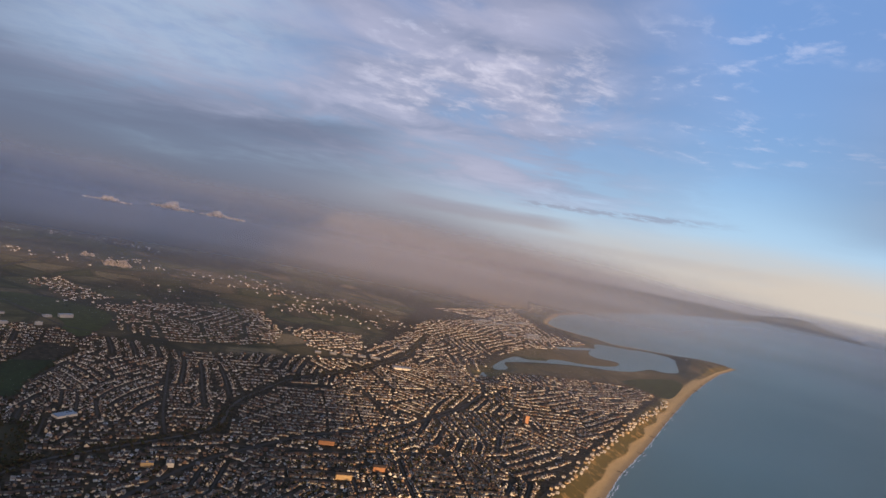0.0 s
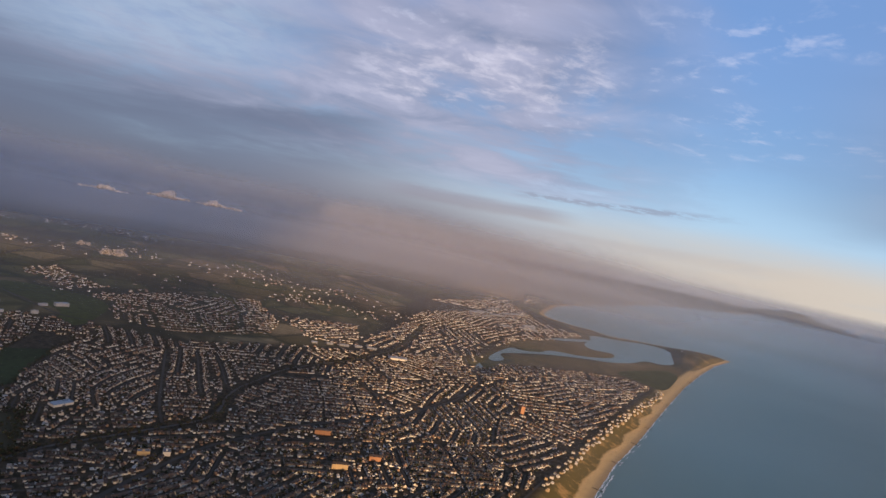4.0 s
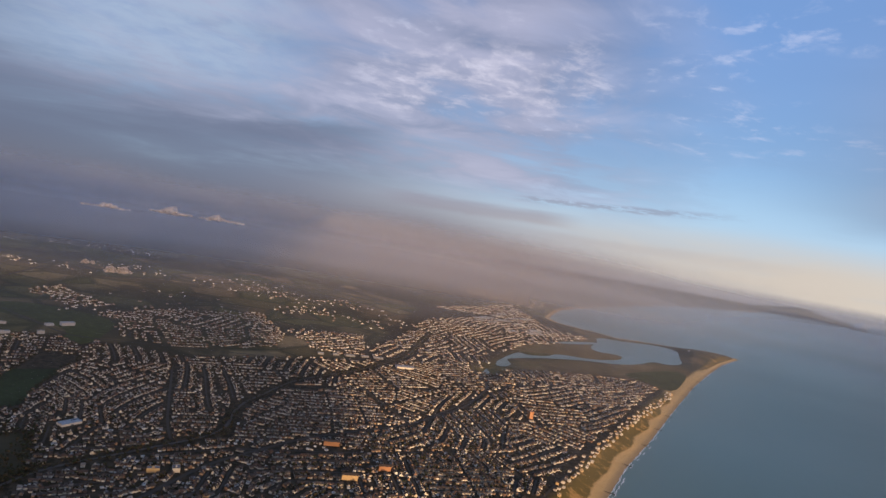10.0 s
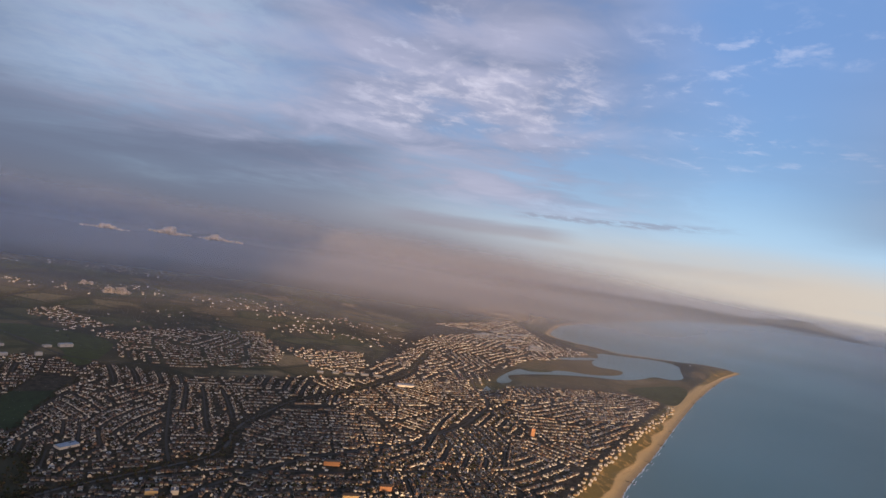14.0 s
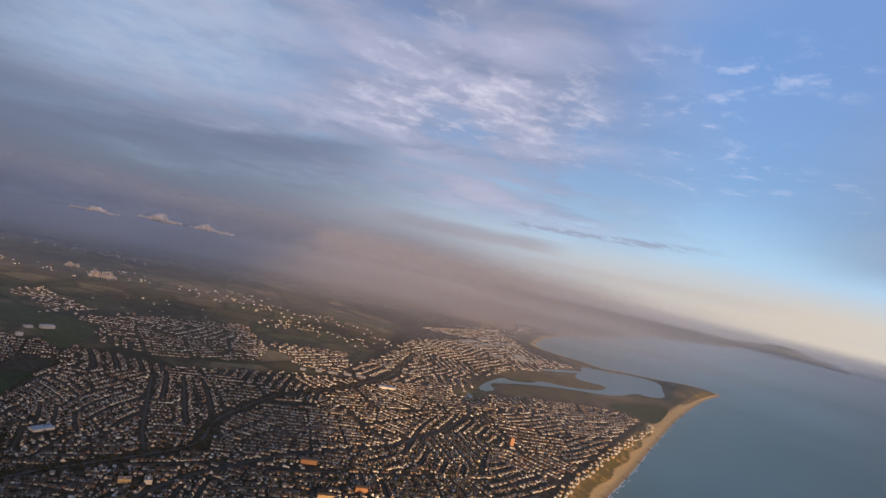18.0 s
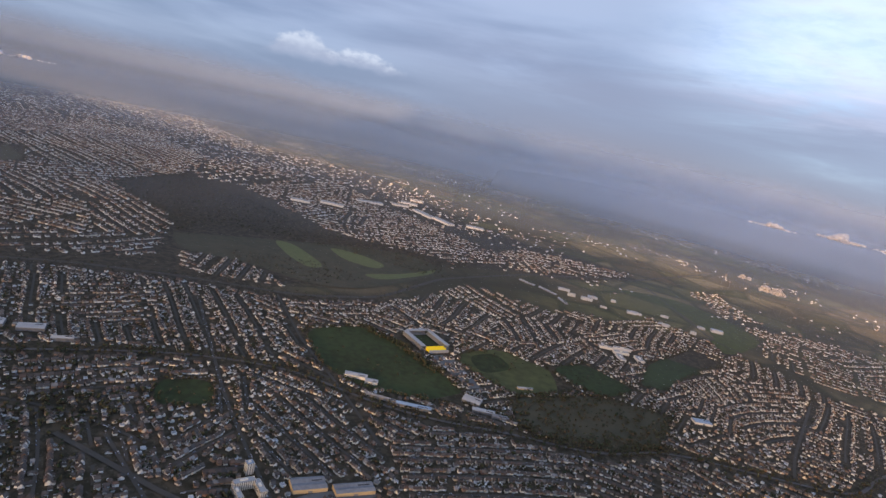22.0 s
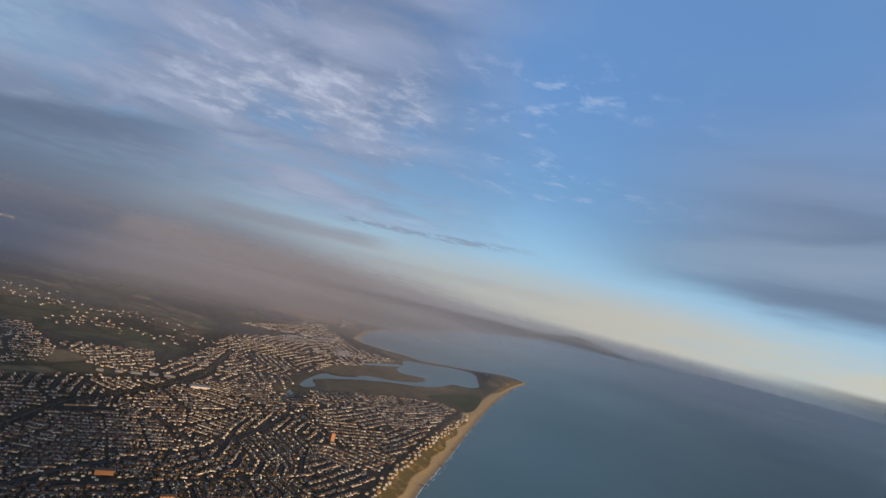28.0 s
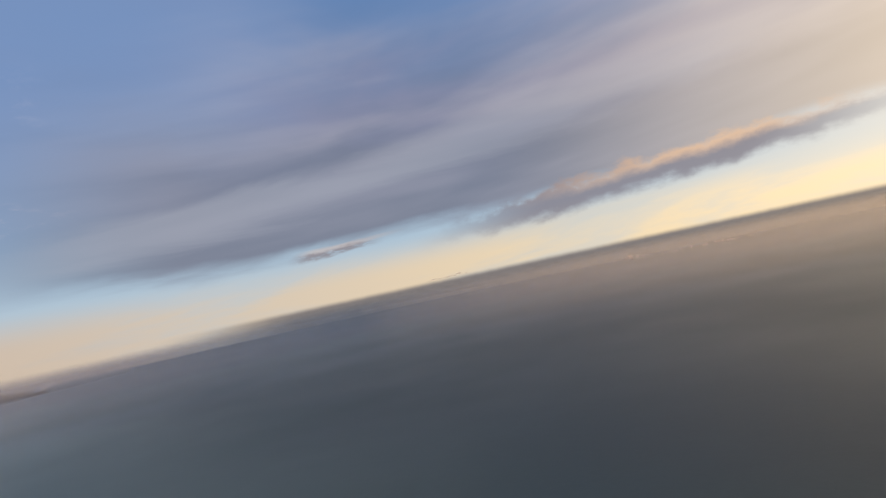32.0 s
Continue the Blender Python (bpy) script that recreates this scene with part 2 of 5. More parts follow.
WALLS = varied("house walls", [(0, (0.80, 0.79, 0.76)), (0.24, (0.72, 0.67, 0.58)), (0.36, (0.27, 0.175, 0.125)), (0.56, (0.40, 0.29, 0.205)), (0.66, (0.82, 0.81, 0.78)), (0.88, (0.66, 0.60, 0.50)), (1, (0.24, 0.13, 0.09))], 0.85)
ROOFS = varied("roof tiles", [(0, (0.085, 0.064, 0.052)), (0.3, (0.062, 0.054, 0.049)), (0.5, (0.125, 0.078, 0.056)), (0.7, (0.080, 0.074, 0.069)), (0.9, (0.115, 0.090, 0.073)), (1, (0.24, 0.23, 0.22))], 0.8)
SHEDS = varied("shed roofs", [(0, (0.36, 0.36, 0.37)), (0.3, (0.20, 0.19, 0.18)), (0.5, (0.10, 0.075, 0.055)), (0.7, (0.33, 0.33, 0.34)), (0.85, (0.42, 0.42, 0.42)), (1, (0.14, 0.12, 0.10))], 0.7)
CHIMNEY = varied("chimney brick", [(0, (0.30, 0.15, 0.10)), (1, (0.38, 0.24, 0.17))], 0.9)
CROWNS = varied("winter crowns", [(0, (0.045, 0.040, 0.022)), (0.35, (0.035, 0.045, 0.020)), (0.6, (0.075, 0.055, 0.035)), (0.85, (0.025, 0.038, 0.018)), (1, (0.10, 0.065, 0.035))], 0.95, 0.3, 1.5)
BARK = plain("bark", (0.10, 0.075, 0.055), 0.95)
ASPHALT = plain("asphalt", (0.070, 0.058, 0.047), 0.85, 0.3, 0.5)
LAWN = plain("mown grass", (0.043, 0.055, 0.021), 0.95, 0.95, 0.05, (0.026, 0.028, 0.013))
ROUGH_GRASS = plain("rough grass", (0.088, 0.092, 0.034), 0.95, 0.9, 0.03, (0.045, 0.042, 0.019))
FAIRWAY = plain("fairway", (0.115, 0.118, 0.050), 0.95, 0.4, 0.04, (0.06, 0.08, 0.025))
WHITE_ROOF = plain("pale sheet roof", (0.27, 0.275, 0.285), 0.6, 0.5, 0.15, (0.35, 0.35, 0.34))
GREY_ROOF = plain("grey sheet roof", (0.20, 0.20, 0.21), 0.6, 0.4, 0.15)
BLUE_ROOF = plain("blue sheet roof", (0.22, 0.29, 0.38), 0.5, 0.3, 0.15)
RENDER_WALL = plain("white render", (0.64, 0.59, 0.52), 0.8, 0.2, 0.4, (0.4, 0.37, 0.32))
BRICK_WALL = plain("warm brick", (0.42, 0.22, 0.12), 0.9, 0.3, 0.6, (0.2, 0.10, 0.07))
YELLOW_BRICK = plain("buff brick", (0.55, 0.40, 0.22), 0.9, 0.3, 0.6, (0.3, 0.2, 0.12))
WINDOW = plain("window glass", (0.03, 0.035, 0.04), 0.15, 0.1)
YELLOW_SEAT = plain("yellow seats", (0.85, 0.62, 0.02), 0.6, 0.1)
BALLAST = plain("railway ballast", (0.11, 0.095, 0.085), 0.95, 0.4, 0.3)
CAR_PARK = plain("worn tarmac", (0.12, 0.12, 0.12), 0.9, 0.3, 0.2)
CHALK = plain("chalk", (0.82, 0.80, 0.76), 0.9, 0.2, 0.01, (0.5, 0.48, 0.42))
PANEL_WALL = plain("pale panel", (0.34, 0.35, 0.38), 0.8, 0.3, 0.4, (0.2, 0.2, 0.21))
FOAM = plain("sea foam", (0.75, 0.76, 0.76), 0.8, 0.2, 0.2, (0.4, 0.42, 0.42))
TIMBER = plain("wet timber", (0.06, 0.05, 0.04), 0.8)
DOWNLAND = plain("chalk downland", (0.17, 0.155, 0.10), 0.95, 0.5, 0.004, (0.10, 0.09, 0.06))
HEATH = plain("heath", (0.075, 0.062, 0.038), 0.95, 0.6, 0.02, (0.035, 0.038, 0.022))


def land_material():
    m, t, b = material("land", 0.95)
    p = place(t)
    att = {}
    for key in ("sand", "built", "marsh"):
        a = t.nodes.new("ShaderNodeAttribute")
        a.attribute_name = key
        att[key] = Val(t, a.outputs["Fac"])
    # fields: cells of several crops, with dark hedges between them
    warp = noise_of(t, p, 0.0016, 3)
    cells = t.nodes.new("ShaderNodeTexVoronoi")
    cells.inputs["Scale"].default_value, cells.inputs["Randomness"].default_value = 0.0030, 0.9
    t.links.new(p, cells.inputs["Vector"])
    rnd = split_xyz(t, cells.outputs["Color"])[0]
    fields = ramp(t, rnd, [(0, (0.082, 0.078, 0.032)), (0.3, (0.130, 0.108, 0.046)), (0.5, (0.090, 0.068, 0.036)), (0.7, (0.19, 0.135, 0.070)), (0.85, (0.092, 0.088, 0.036)), (1, (0.24, 0.175, 0.095))])
    hedge = t.nodes.new("ShaderNodeTexVoronoi")
    hedge.feature = "DISTANCE_TO_EDGE"
    hedge.inputs["Scale"].default_value, hedge.inputs["Randomness"].default_value = 0.0030, 0.9
    t.links.new(p, hedge.inputs["Vector"])
    line = Val(t, hedge.outputs["Distance"]).step(0.09, 0.03)
    wood = noise_of(t, p, 0.0011, 5, 0.6).step(0.45, 0.57)
    fields = blend(t, line * 0.55, fields, (0.03, 0.032, 0.018))
    fields = blend(t, wood * 0.85, fields, (0.050, 0.042, 0.026))
    fields = blend(t, noise_of(t, p, 0.02, 5).step(0.4, 0.7) * 0.35, fields, (0.05, 0.048, 0.028))
    # gardens, yards and drives between the houses
    gardens = blend(t, noise_of(t, p, 0.045, 5, 0.65).step(0.40, 0.62), (0.033, 0.027, 0.016), (0.072, 0.054, 0.035))
    gardens = blend(t, noise_of(t, p, 0.15, 4).step(0.58, 0.72) * 0.5, gardens, (0.13, 0.115, 0.095))
    col = blend(t, att["built"], fields, gardens)
    col = blend(t, att["marsh"] * (noise_of(t, p, 0.008, 4).step(0.3, 0.6) * 0.5 + 0.5), col, (0.15, 0.11, 0.055))
    # cliff: scrub with bare sand showing; beach: pale sand, wet at the edge
    z = split_xyz(t, p)[2]
    scrub = blend(t, noise_of(t, p, 0.022, 5, 0.65).step(0.50, 0.66), (0.125, 0.095, 0.032), (0.36, 0.22, 0.08))
    sand = blend(t, noise_of(t, p, 0.03, 4).step(0.35, 0.7) * 0.4, (0.55, 0.37, 0.16), (0.44, 0.28, 0.12))
    sand = blend(t, z.step(-23.6, -24.8) * 0.6, sand, (0.20, 0.155, 0.105))
    shore = blend(t, z.step(-23.0, -21.5), sand, scrub)
    col = blend(t, att["sand"], col, shore)
    t.links.new(col, b.inputs["Base Color"])
    relief(t, b, noise_of(t, p, 0.06, 5, 0.6), 0.6, 0.5)
    return m


def sea_material():
    m, t, b = material("sea water", 0.22)
    p = place(t)
    swell = noise_of(t, p, 0.02, 6, 0.6)
    tone = noise_of(t, p, 0.0007, 4)
    x, y, z = split_xyz(t, p)
    out = x * 0.88 - y * 0.47 + (tone - 0.5) * 1500          # metres off the shore
    shallow = blend(t, tone.step(0.3, 0.7), (0.092, 0.152, 0.134), (0.100, 0.165, 0.145))
    t.links.new(blend(t, out.step(-600, 2700), shallow, (0.025, 0.045, 0.040)), b.inputs["Base Color"])
    t.links.new((noise_of(t, p, 0.0006, 3).step(0.2, 0.8) * 0.06 + 0.30).sock, b.inputs["Roughness"])
    b.inputs["IOR"].default_value = 1.33
    relief(t, b, swell, 0.12, 0.6)
    return m


def haze_material(name, left, right, offshore, radius):
    """Mist veil round the camera; thinner upward, thicker landward, light painted into its tint."""
    m = bpy.data.materials.new(name)
    m.use_nodes = True
    t = m.node_tree
    t.nodes.clear()
    p = place(t)
    x, y, z = split_xyz(t, p)
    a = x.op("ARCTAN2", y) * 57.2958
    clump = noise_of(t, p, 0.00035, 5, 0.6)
    # density by bearing and top by elevation, fitted to the camera's view
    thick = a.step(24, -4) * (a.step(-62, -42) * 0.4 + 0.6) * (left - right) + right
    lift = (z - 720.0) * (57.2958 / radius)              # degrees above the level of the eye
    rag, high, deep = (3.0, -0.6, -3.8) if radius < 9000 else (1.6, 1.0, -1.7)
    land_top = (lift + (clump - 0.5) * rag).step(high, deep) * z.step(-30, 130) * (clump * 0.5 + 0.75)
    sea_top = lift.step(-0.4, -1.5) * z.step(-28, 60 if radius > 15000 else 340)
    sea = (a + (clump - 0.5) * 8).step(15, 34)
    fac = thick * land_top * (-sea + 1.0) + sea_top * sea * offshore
    d, tr = t.nodes.new("ShaderNodeBsdfDiffuse"), t.nodes.new("ShaderNodeBsdfTranslucent")
    # painted light: tint by bearing offsets the uneven sunlight on the veil
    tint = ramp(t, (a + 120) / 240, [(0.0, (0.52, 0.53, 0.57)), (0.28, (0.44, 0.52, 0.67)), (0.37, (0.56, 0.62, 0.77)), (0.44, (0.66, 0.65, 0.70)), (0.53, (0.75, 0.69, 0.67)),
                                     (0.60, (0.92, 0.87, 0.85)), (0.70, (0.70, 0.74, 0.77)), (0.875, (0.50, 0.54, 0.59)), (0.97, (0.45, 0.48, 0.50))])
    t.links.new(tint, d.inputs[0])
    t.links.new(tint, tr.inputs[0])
    half, mix = t.nodes.new("ShaderNodeMixShader"), t.nodes.new("ShaderNodeMixShader")
    half.inputs[0].default_value = 0.84
    t.links.new(d.outputs[0], half.inputs[1])
    t.links.new(tr.outputs[0], half.inputs[2])
    t.links.new(fac.sock, mix.inputs[0])
    t.links.new(t.nodes.new("ShaderNodeBsdfTransparent").outputs[0], mix.inputs[1])
    t.links.new(half.outputs[0], mix.inputs[2])
    t.links.new(mix.outputs[0], t.nodes.new("ShaderNodeOutputMaterial").inputs[0])
    return m


def cloud_material(name, dark, light, dense):
    m = bpy.data.materials.new(name)
    m.use_nodes = True
    t = m.node_tree
    t.nodes.clear()
    d, tr = t.nodes.new("ShaderNodeBsdfDiffuse"), t.nodes.new("ShaderNodeBsdfTranslucent")
    c = blend(t, noise_of(t, place(t), 0.012, 4), dark, light)
    half = t.nodes.new("ShaderNodeMixShader")
    half.inputs[0].default_value = 0.55
    t.links.new(c, d.inputs[0])
    t.links.new(c, tr.inputs[0])
    t.links.new(d.outputs[0], half.inputs[1])
    t.links.new(tr.outputs[0], half.inputs[2])
    thin = t.nodes.new("ShaderNodeMixShader")
    gaps = noise_of(t, place(t), dense, 5, 0.65).step(0.34, 0.60) * 0.55 + 0.35
    t.links.new(gaps.sock, thin.inputs[0])
    t.links.new(t.nodes.new("ShaderNodeBsdfTransparent").outputs[0], thin.inputs[1])
    t.links.new(half.outputs[0], thin.inputs[2])
    t.links.new(thin.outputs[0], t.nodes.new("ShaderNodeOutputMaterial").inputs[0])
    return m


def shelf_material():
    """For the unseen shading sheets: lets a little sun through, more where it is thin."""
    m = bpy.data.materials.new("shade cloud")
    m.use_nodes = True
    t = m.node_tree
    b = t.nodes["Principled BSDF"]
    b.inputs["Base Color"].default_value, b.inputs["Roughness"].default_value = (0.7, 0.7, 0.72, 1), 1.0
    t.links.new((noise_of(t, place(t), 0.0012, 4, 0.6).step(0.35, 0.65) * 0.26 + 0.36).sock, b.inputs["Alpha"])
    return m


SHADE_CLOUD = shelf_material()
# copy of the cloud with a darker base colour, offsetting full sun on it
LOW_CLOUD = cloud_material("low cloud", (0.44, 0.40, 0.39), (0.56, 0.51, 0.49), 0.09)
LAND, SEA, CLOUD = land_material(), sea_material(), cloud_material("cloud", (0.80, 0.74, 0.74), (0.93, 0.87, 0.86), 0.05)


# ---- plan helpers; all places in unscaled metres, traced to fit the camera's view ----
def inside(poly, x, y):
    """Which of the points lie in the polygon."""
    hit = np.zeros(np.shape(x), bool)
    for (x0, y0), (x1, y1) in zip(poly, poly[1:] + poly[:1]):
        if y0 != y1:
            hit ^= ((y0 > y) != (y1 > y)) & (x < (x1 - x0) * (y - y0) / (y1 - y0) + x0)
    return hit


def line_distance(line, x, y):
    best = np.full(np.shape(x), 1e9)
    for (x0, y0), (x1, y1) in zip(line, line[1:]):
        ux, uy = x1 - x0, y1 - y0
        t = np.clip(((x - x0) * ux + (y - y0) * uy) / (ux * ux + uy * uy), 0, 1)
        best = np.minimum(best, np.hypot(x - x0 - t * ux, y - y0 - t * uy))
    return best


def signed(poly, x, y):
    """Distance to the outline, positive inside."""
    d = line_distance(poly + poly[:1], x, y)
    return np.where(inside(poly, x, y), d, -d)


def smooth(v, a, b):
    t = np.clip((v - a) / (b - a), 0, 1)
    return t * t * (3 - 2 * t)


def link(name, me, parent=None, label="", category="", kind="", group="", mats=()):
    for m in mats:
        me.materials.append(m)
    ob = new(name, me)
    if parent:
        ob.parent = parent
    return tagged(ob, label, category, group, kind)


def part(name, bm, mat, parent=None, label=""):
    me = bpy.data.meshes.new(name)
    bm.to_mesh(me)
    bm.free()
    return link(name, me, parent, label, mats=(mat,))


def mesh_of(name, verts, faces, index=None):
    """A mesh from arrays in unscaled metres; faces are tuples of one length, or lists."""
    me = bpy.data.meshes.new(name)
    me.from_pydata([tuple(v) for v in (np.asarray(verts, float) * S)], [], [tuple(f) for f in faces])
    if index is not None:
        me.polygons.foreach_set("material_index", np.asarray(index, np.int32))
    me.update()
    return me


COAST = [(-20000, -9000), (-3000, -3300), (-900, -1000), (-420, -150), (-130, 350), (130, 850), (380, 1380), (660, 1935),
         (790, 2205), (995, 2565), (1305, 3145), (1530, 3560), (1810, 4070), (2185, 4700), (2580, 5330), (2990, 5880),
         (2900, 5990), (2640, 6030), (2400, 5985), (2030, 5950), (1790, 5890), (1640, 6060), (1480, 6130), (1290, 6300),
         (1240, 6540), (1370, 7020), (1580, 7660), (2200, 8750), (3070, 10050), (4730, 12470), (9000, 17000), (14000, 23500),
         (-23500, 23500), (-23500, -9000)]
HARBOUR = [(2337, 5757), (2161, 5231), (2072, 4939), (1898, 4783), (1780, 4836), (1605, 4577), (1384, 4405), (1161, 4343), (979, 4254), (801, 4147),
           (544, 3937), (510, 3858), (538, 3717), (440, 3596), (420, 3688), (507, 3943), (633, 4217), (683, 4143), (857, 4250), (897, 4361),
           (1011, 4416), (1177, 4414), (1433, 4580), (1538, 4789), (1489, 4859), (1321, 4829), (1327, 5048), (1462, 5299), (1529, 5675),
           (1754, 5711), (1867, 5730), (2124, 5850)]
CREEK = [(913, 4842), (1119, 4958), (1413, 5201), (1479, 5369), (1143, 5083)]
MARSH = [(674, 4233), (901, 4385), (1183, 4438), (1440, 4606), (1526, 4779), (1489, 4859), (1328, 4858), (1335, 5080), (899, 4757), (581, 4293)]
REEDS = [(470, 3561), (530, 3651), (553, 3862), (962, 4170), (1140, 4256), (1574, 4482), (1744, 4731), (2029, 4830), (2023, 4594), (1496, 3692),
         (1363, 3939), (880, 3760), (566, 3517)]
LEA = [(1280, 4044), (1856, 4555), (1906, 4413), (1538, 3711), (1453, 3875)]


def worn(poly, turns=1):
    for _ in range(turns):
        poly = [(a[0] * w + b[0] * (1 - w), a[1] * w + b[1] * (1 - w)) for a, b in zip(poly, poly[1:] + poly[:1]) for w in (0.75, 0.25)]
    return poly


HARBOUR, CREEK, MARSH, REEDS = worn(HARBOUR), worn(CREEK), worn(MARSH), worn(REEDS)
POND = [(355, 3487), (375, 3404), (338, 3306), (368, 3269), (346, 3216), (306, 3263), (332, 3387)]
TOWN = [(-2300, -400), (-2150, 400), (-2000, 720), (-1950, 1200), (-1850, 2000), (-1500, 2560), (-1000, 2560), (-600, 2900), (0, 3280),
        (420, 3380), (930, 3990), (1420, 3950), (1500, 3560), (900, 2560), (480, 1790), (150, 1150), (-100, 650), (-430, 20), (-700, -500)]
SUBURB = [(-350, 3000), (-200, 5050), (-30, 5900), (880, 7200), (1230, 6200), (1450, 5600), (560, 4150), (420, 3700), (50, 3070)]
NORTH = [(-2200, -900), (-4000, -1700), (-6500, -1500), (-8500, 0), (-8300, 1400), (-6200, 1750), (-5100, 2700), (-3600, 2500), (-2500, 3200), (-2300, 2600), (-2450, 1700), (-2000, 700), (-2200, -400)]


def height(x, y):
    """The lie of the land above the town's level; the sea is at -25."""
    d = signed(COAST, x, y)
    low = smooth(y + 0.25 * x, 3350, 4100) * smooth(x, -1500, -300)
    top = -19.5 * low + 3.0 * np.sin(x / 610 + 1.3) * np.sin(y / 530) - 2
    wob = 14 * np.sin(x / 90 + y / 70) + 9 * np.sin(y / 37 - x / 61)
    bw = 48 - 24 * smooth(y, 3500, 4600)
    z = -25 + np.clip(d, -200, 60) * 0.04 + (top + 22.6) * smooth(d + wob * 0.7 * smooth(d, 20, 60), bw, bw + 78)
    hill = 34 * np.exp(-((x - 2430) ** 2 + (y - 5560) ** 2 - 1.5 * (x - 2430) * (y - 5560)) / (2 * 210 ** 2)) * smooth(d, 25, 110)
    z = z + hill
    h = np.maximum(np.maximum(signed(HARBOUR, x, y), signed(POND, x, y)), signed(CREEK, x, y))
    z = np.where(d > 5, np.minimum(z, -25.0 - h * 0.06 + smooth(-h, 20, 160) * 40), z)
    far = smooth(np.hypot(x, y), 7000, 15000) * smooth(d, 300, 2500)
    return z + far * (35 + 30 * np.sin(x / 1300 + 2) * np.sin(y / 1700 + 1))


def axis(stops):
    """Grid lines: (from, to, step) stretches in order."""
    out = [np.arange(a, b, s) for a, b, s in stops]
    return np.concatenate(out + [[stops[-1][1]]])


gx = axis([(-23000, -8000, 1000), (-8000, -3000, 250), (-3000, -700, 75), (-700, 3100, 22), (3100, 5000, 190), (5000, 15000, 500)])
gy = axis([(-9000, -2000, 700), (-2000, -300, 170), (-300, 400, 50), (400, 6300, 25), (6300, 9000, 100), (9000, 23000, 500)])
XX, YY = np.meshgrid(gx, gy)
ZZ = height(XX, YY)
n_x = len(gx)
ids = np.arange(XX.size).reshape(XX.shape)
quads = np.stack([ids[:-1, :-1], ids[:-1, 1:], ids[1:, 1:], ids[1:, :-1]], -1).reshape(-1, 4)
zq = ZZ.ravel()[quads].max(1)
quads = quads[(zq > -32) & (np.hypot(XX.ravel()[quads[:, 0]], YY.ravel()[quads[:, 0]]) < 24300)]
land_me = mesh_of("land", np.stack([XX.ravel(), YY.ravel(), ZZ.ravel()], 1), quads.tolist())
sd = signed(COAST, XX, YY).ravel()
sand = 1 - smooth(sd, 108 - 30 * smooth(YY.ravel(), 3500, 4600), 140 - 30 * smooth(YY.ravel(), 3500, 4600))
sand *= 1 - 0.8 * smooth(YY.ravel() - 0.3 * XX.ravel(), 4700, 5200) * smooth(sd, 30, 60)
built = np.maximum.reduce([smooth(signed(p, XX, YY).ravel(), -60, 60) for p in (TOWN, SUBURB, NORTH)])
marsh = smooth(signed(MARSH, XX, YY).ravel(), -60, 10) + 0.7 * smooth(signed(REEDS, XX, YY).ravel(), -60, 60)
for key, val in (("sand", sand), ("built", built), ("marsh", np.clip(marsh, 0, 1))):
    land_me.attributes.new(key, "FLOAT", "POINT").data.foreach_set("value", val.astype(np.float32))
land_me.polygons.foreach_set("use_smooth", np.ones(len(land_me.polygons), bool))
link("ground", land_me, kind="structure", label="rolling coastal land with fields, gardens, sandy cliff and beach", category="ground", mats=(LAND,))

ring = [(math.sin(a) * 24900, math.cos(a) * 24900) for a in np.linspace(0, 2 * math.pi, 181)[:-1]]
sea_v = [(0, 0, -25)] + [(x * k, y * k, -25) for k in (0.05, 0.2, 0.5, 1) for x, y in ring]
sea_f = [(0, 1 + i, 1 + (i + 1) % 180) for i in range(180)]
sea_f += [(1 + 180 * k + i, 1 + 180 * (k + 1) + i, 1 + 180 * (k + 1) + (i + 1) % 180, 1 + 180 * k + (i + 1) % 180) for k in range(3) for i in range(180)]
link("water", mesh_of("water", sea_v, [f[::-1] for f in sea_f]), kind="structure", label="calm grey-green sea reaching the horizon", category="sea", mats=(SEA,))


# curved veil centred on the camera, standing in for haze
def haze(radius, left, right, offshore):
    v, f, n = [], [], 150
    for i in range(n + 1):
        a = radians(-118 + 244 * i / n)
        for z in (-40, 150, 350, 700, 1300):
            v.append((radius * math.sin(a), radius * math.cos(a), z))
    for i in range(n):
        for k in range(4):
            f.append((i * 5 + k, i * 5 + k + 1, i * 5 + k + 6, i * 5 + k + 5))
    ob = link("haze", mesh_of("haze", v, f), kind="stuff", label="camera-centred mist veil with light painted into its tint", category="haze",
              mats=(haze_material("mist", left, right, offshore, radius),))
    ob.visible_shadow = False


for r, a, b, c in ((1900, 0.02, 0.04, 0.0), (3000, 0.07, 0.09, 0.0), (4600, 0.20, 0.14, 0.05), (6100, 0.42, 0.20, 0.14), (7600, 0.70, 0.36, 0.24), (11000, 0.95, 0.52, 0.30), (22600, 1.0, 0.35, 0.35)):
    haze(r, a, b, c)


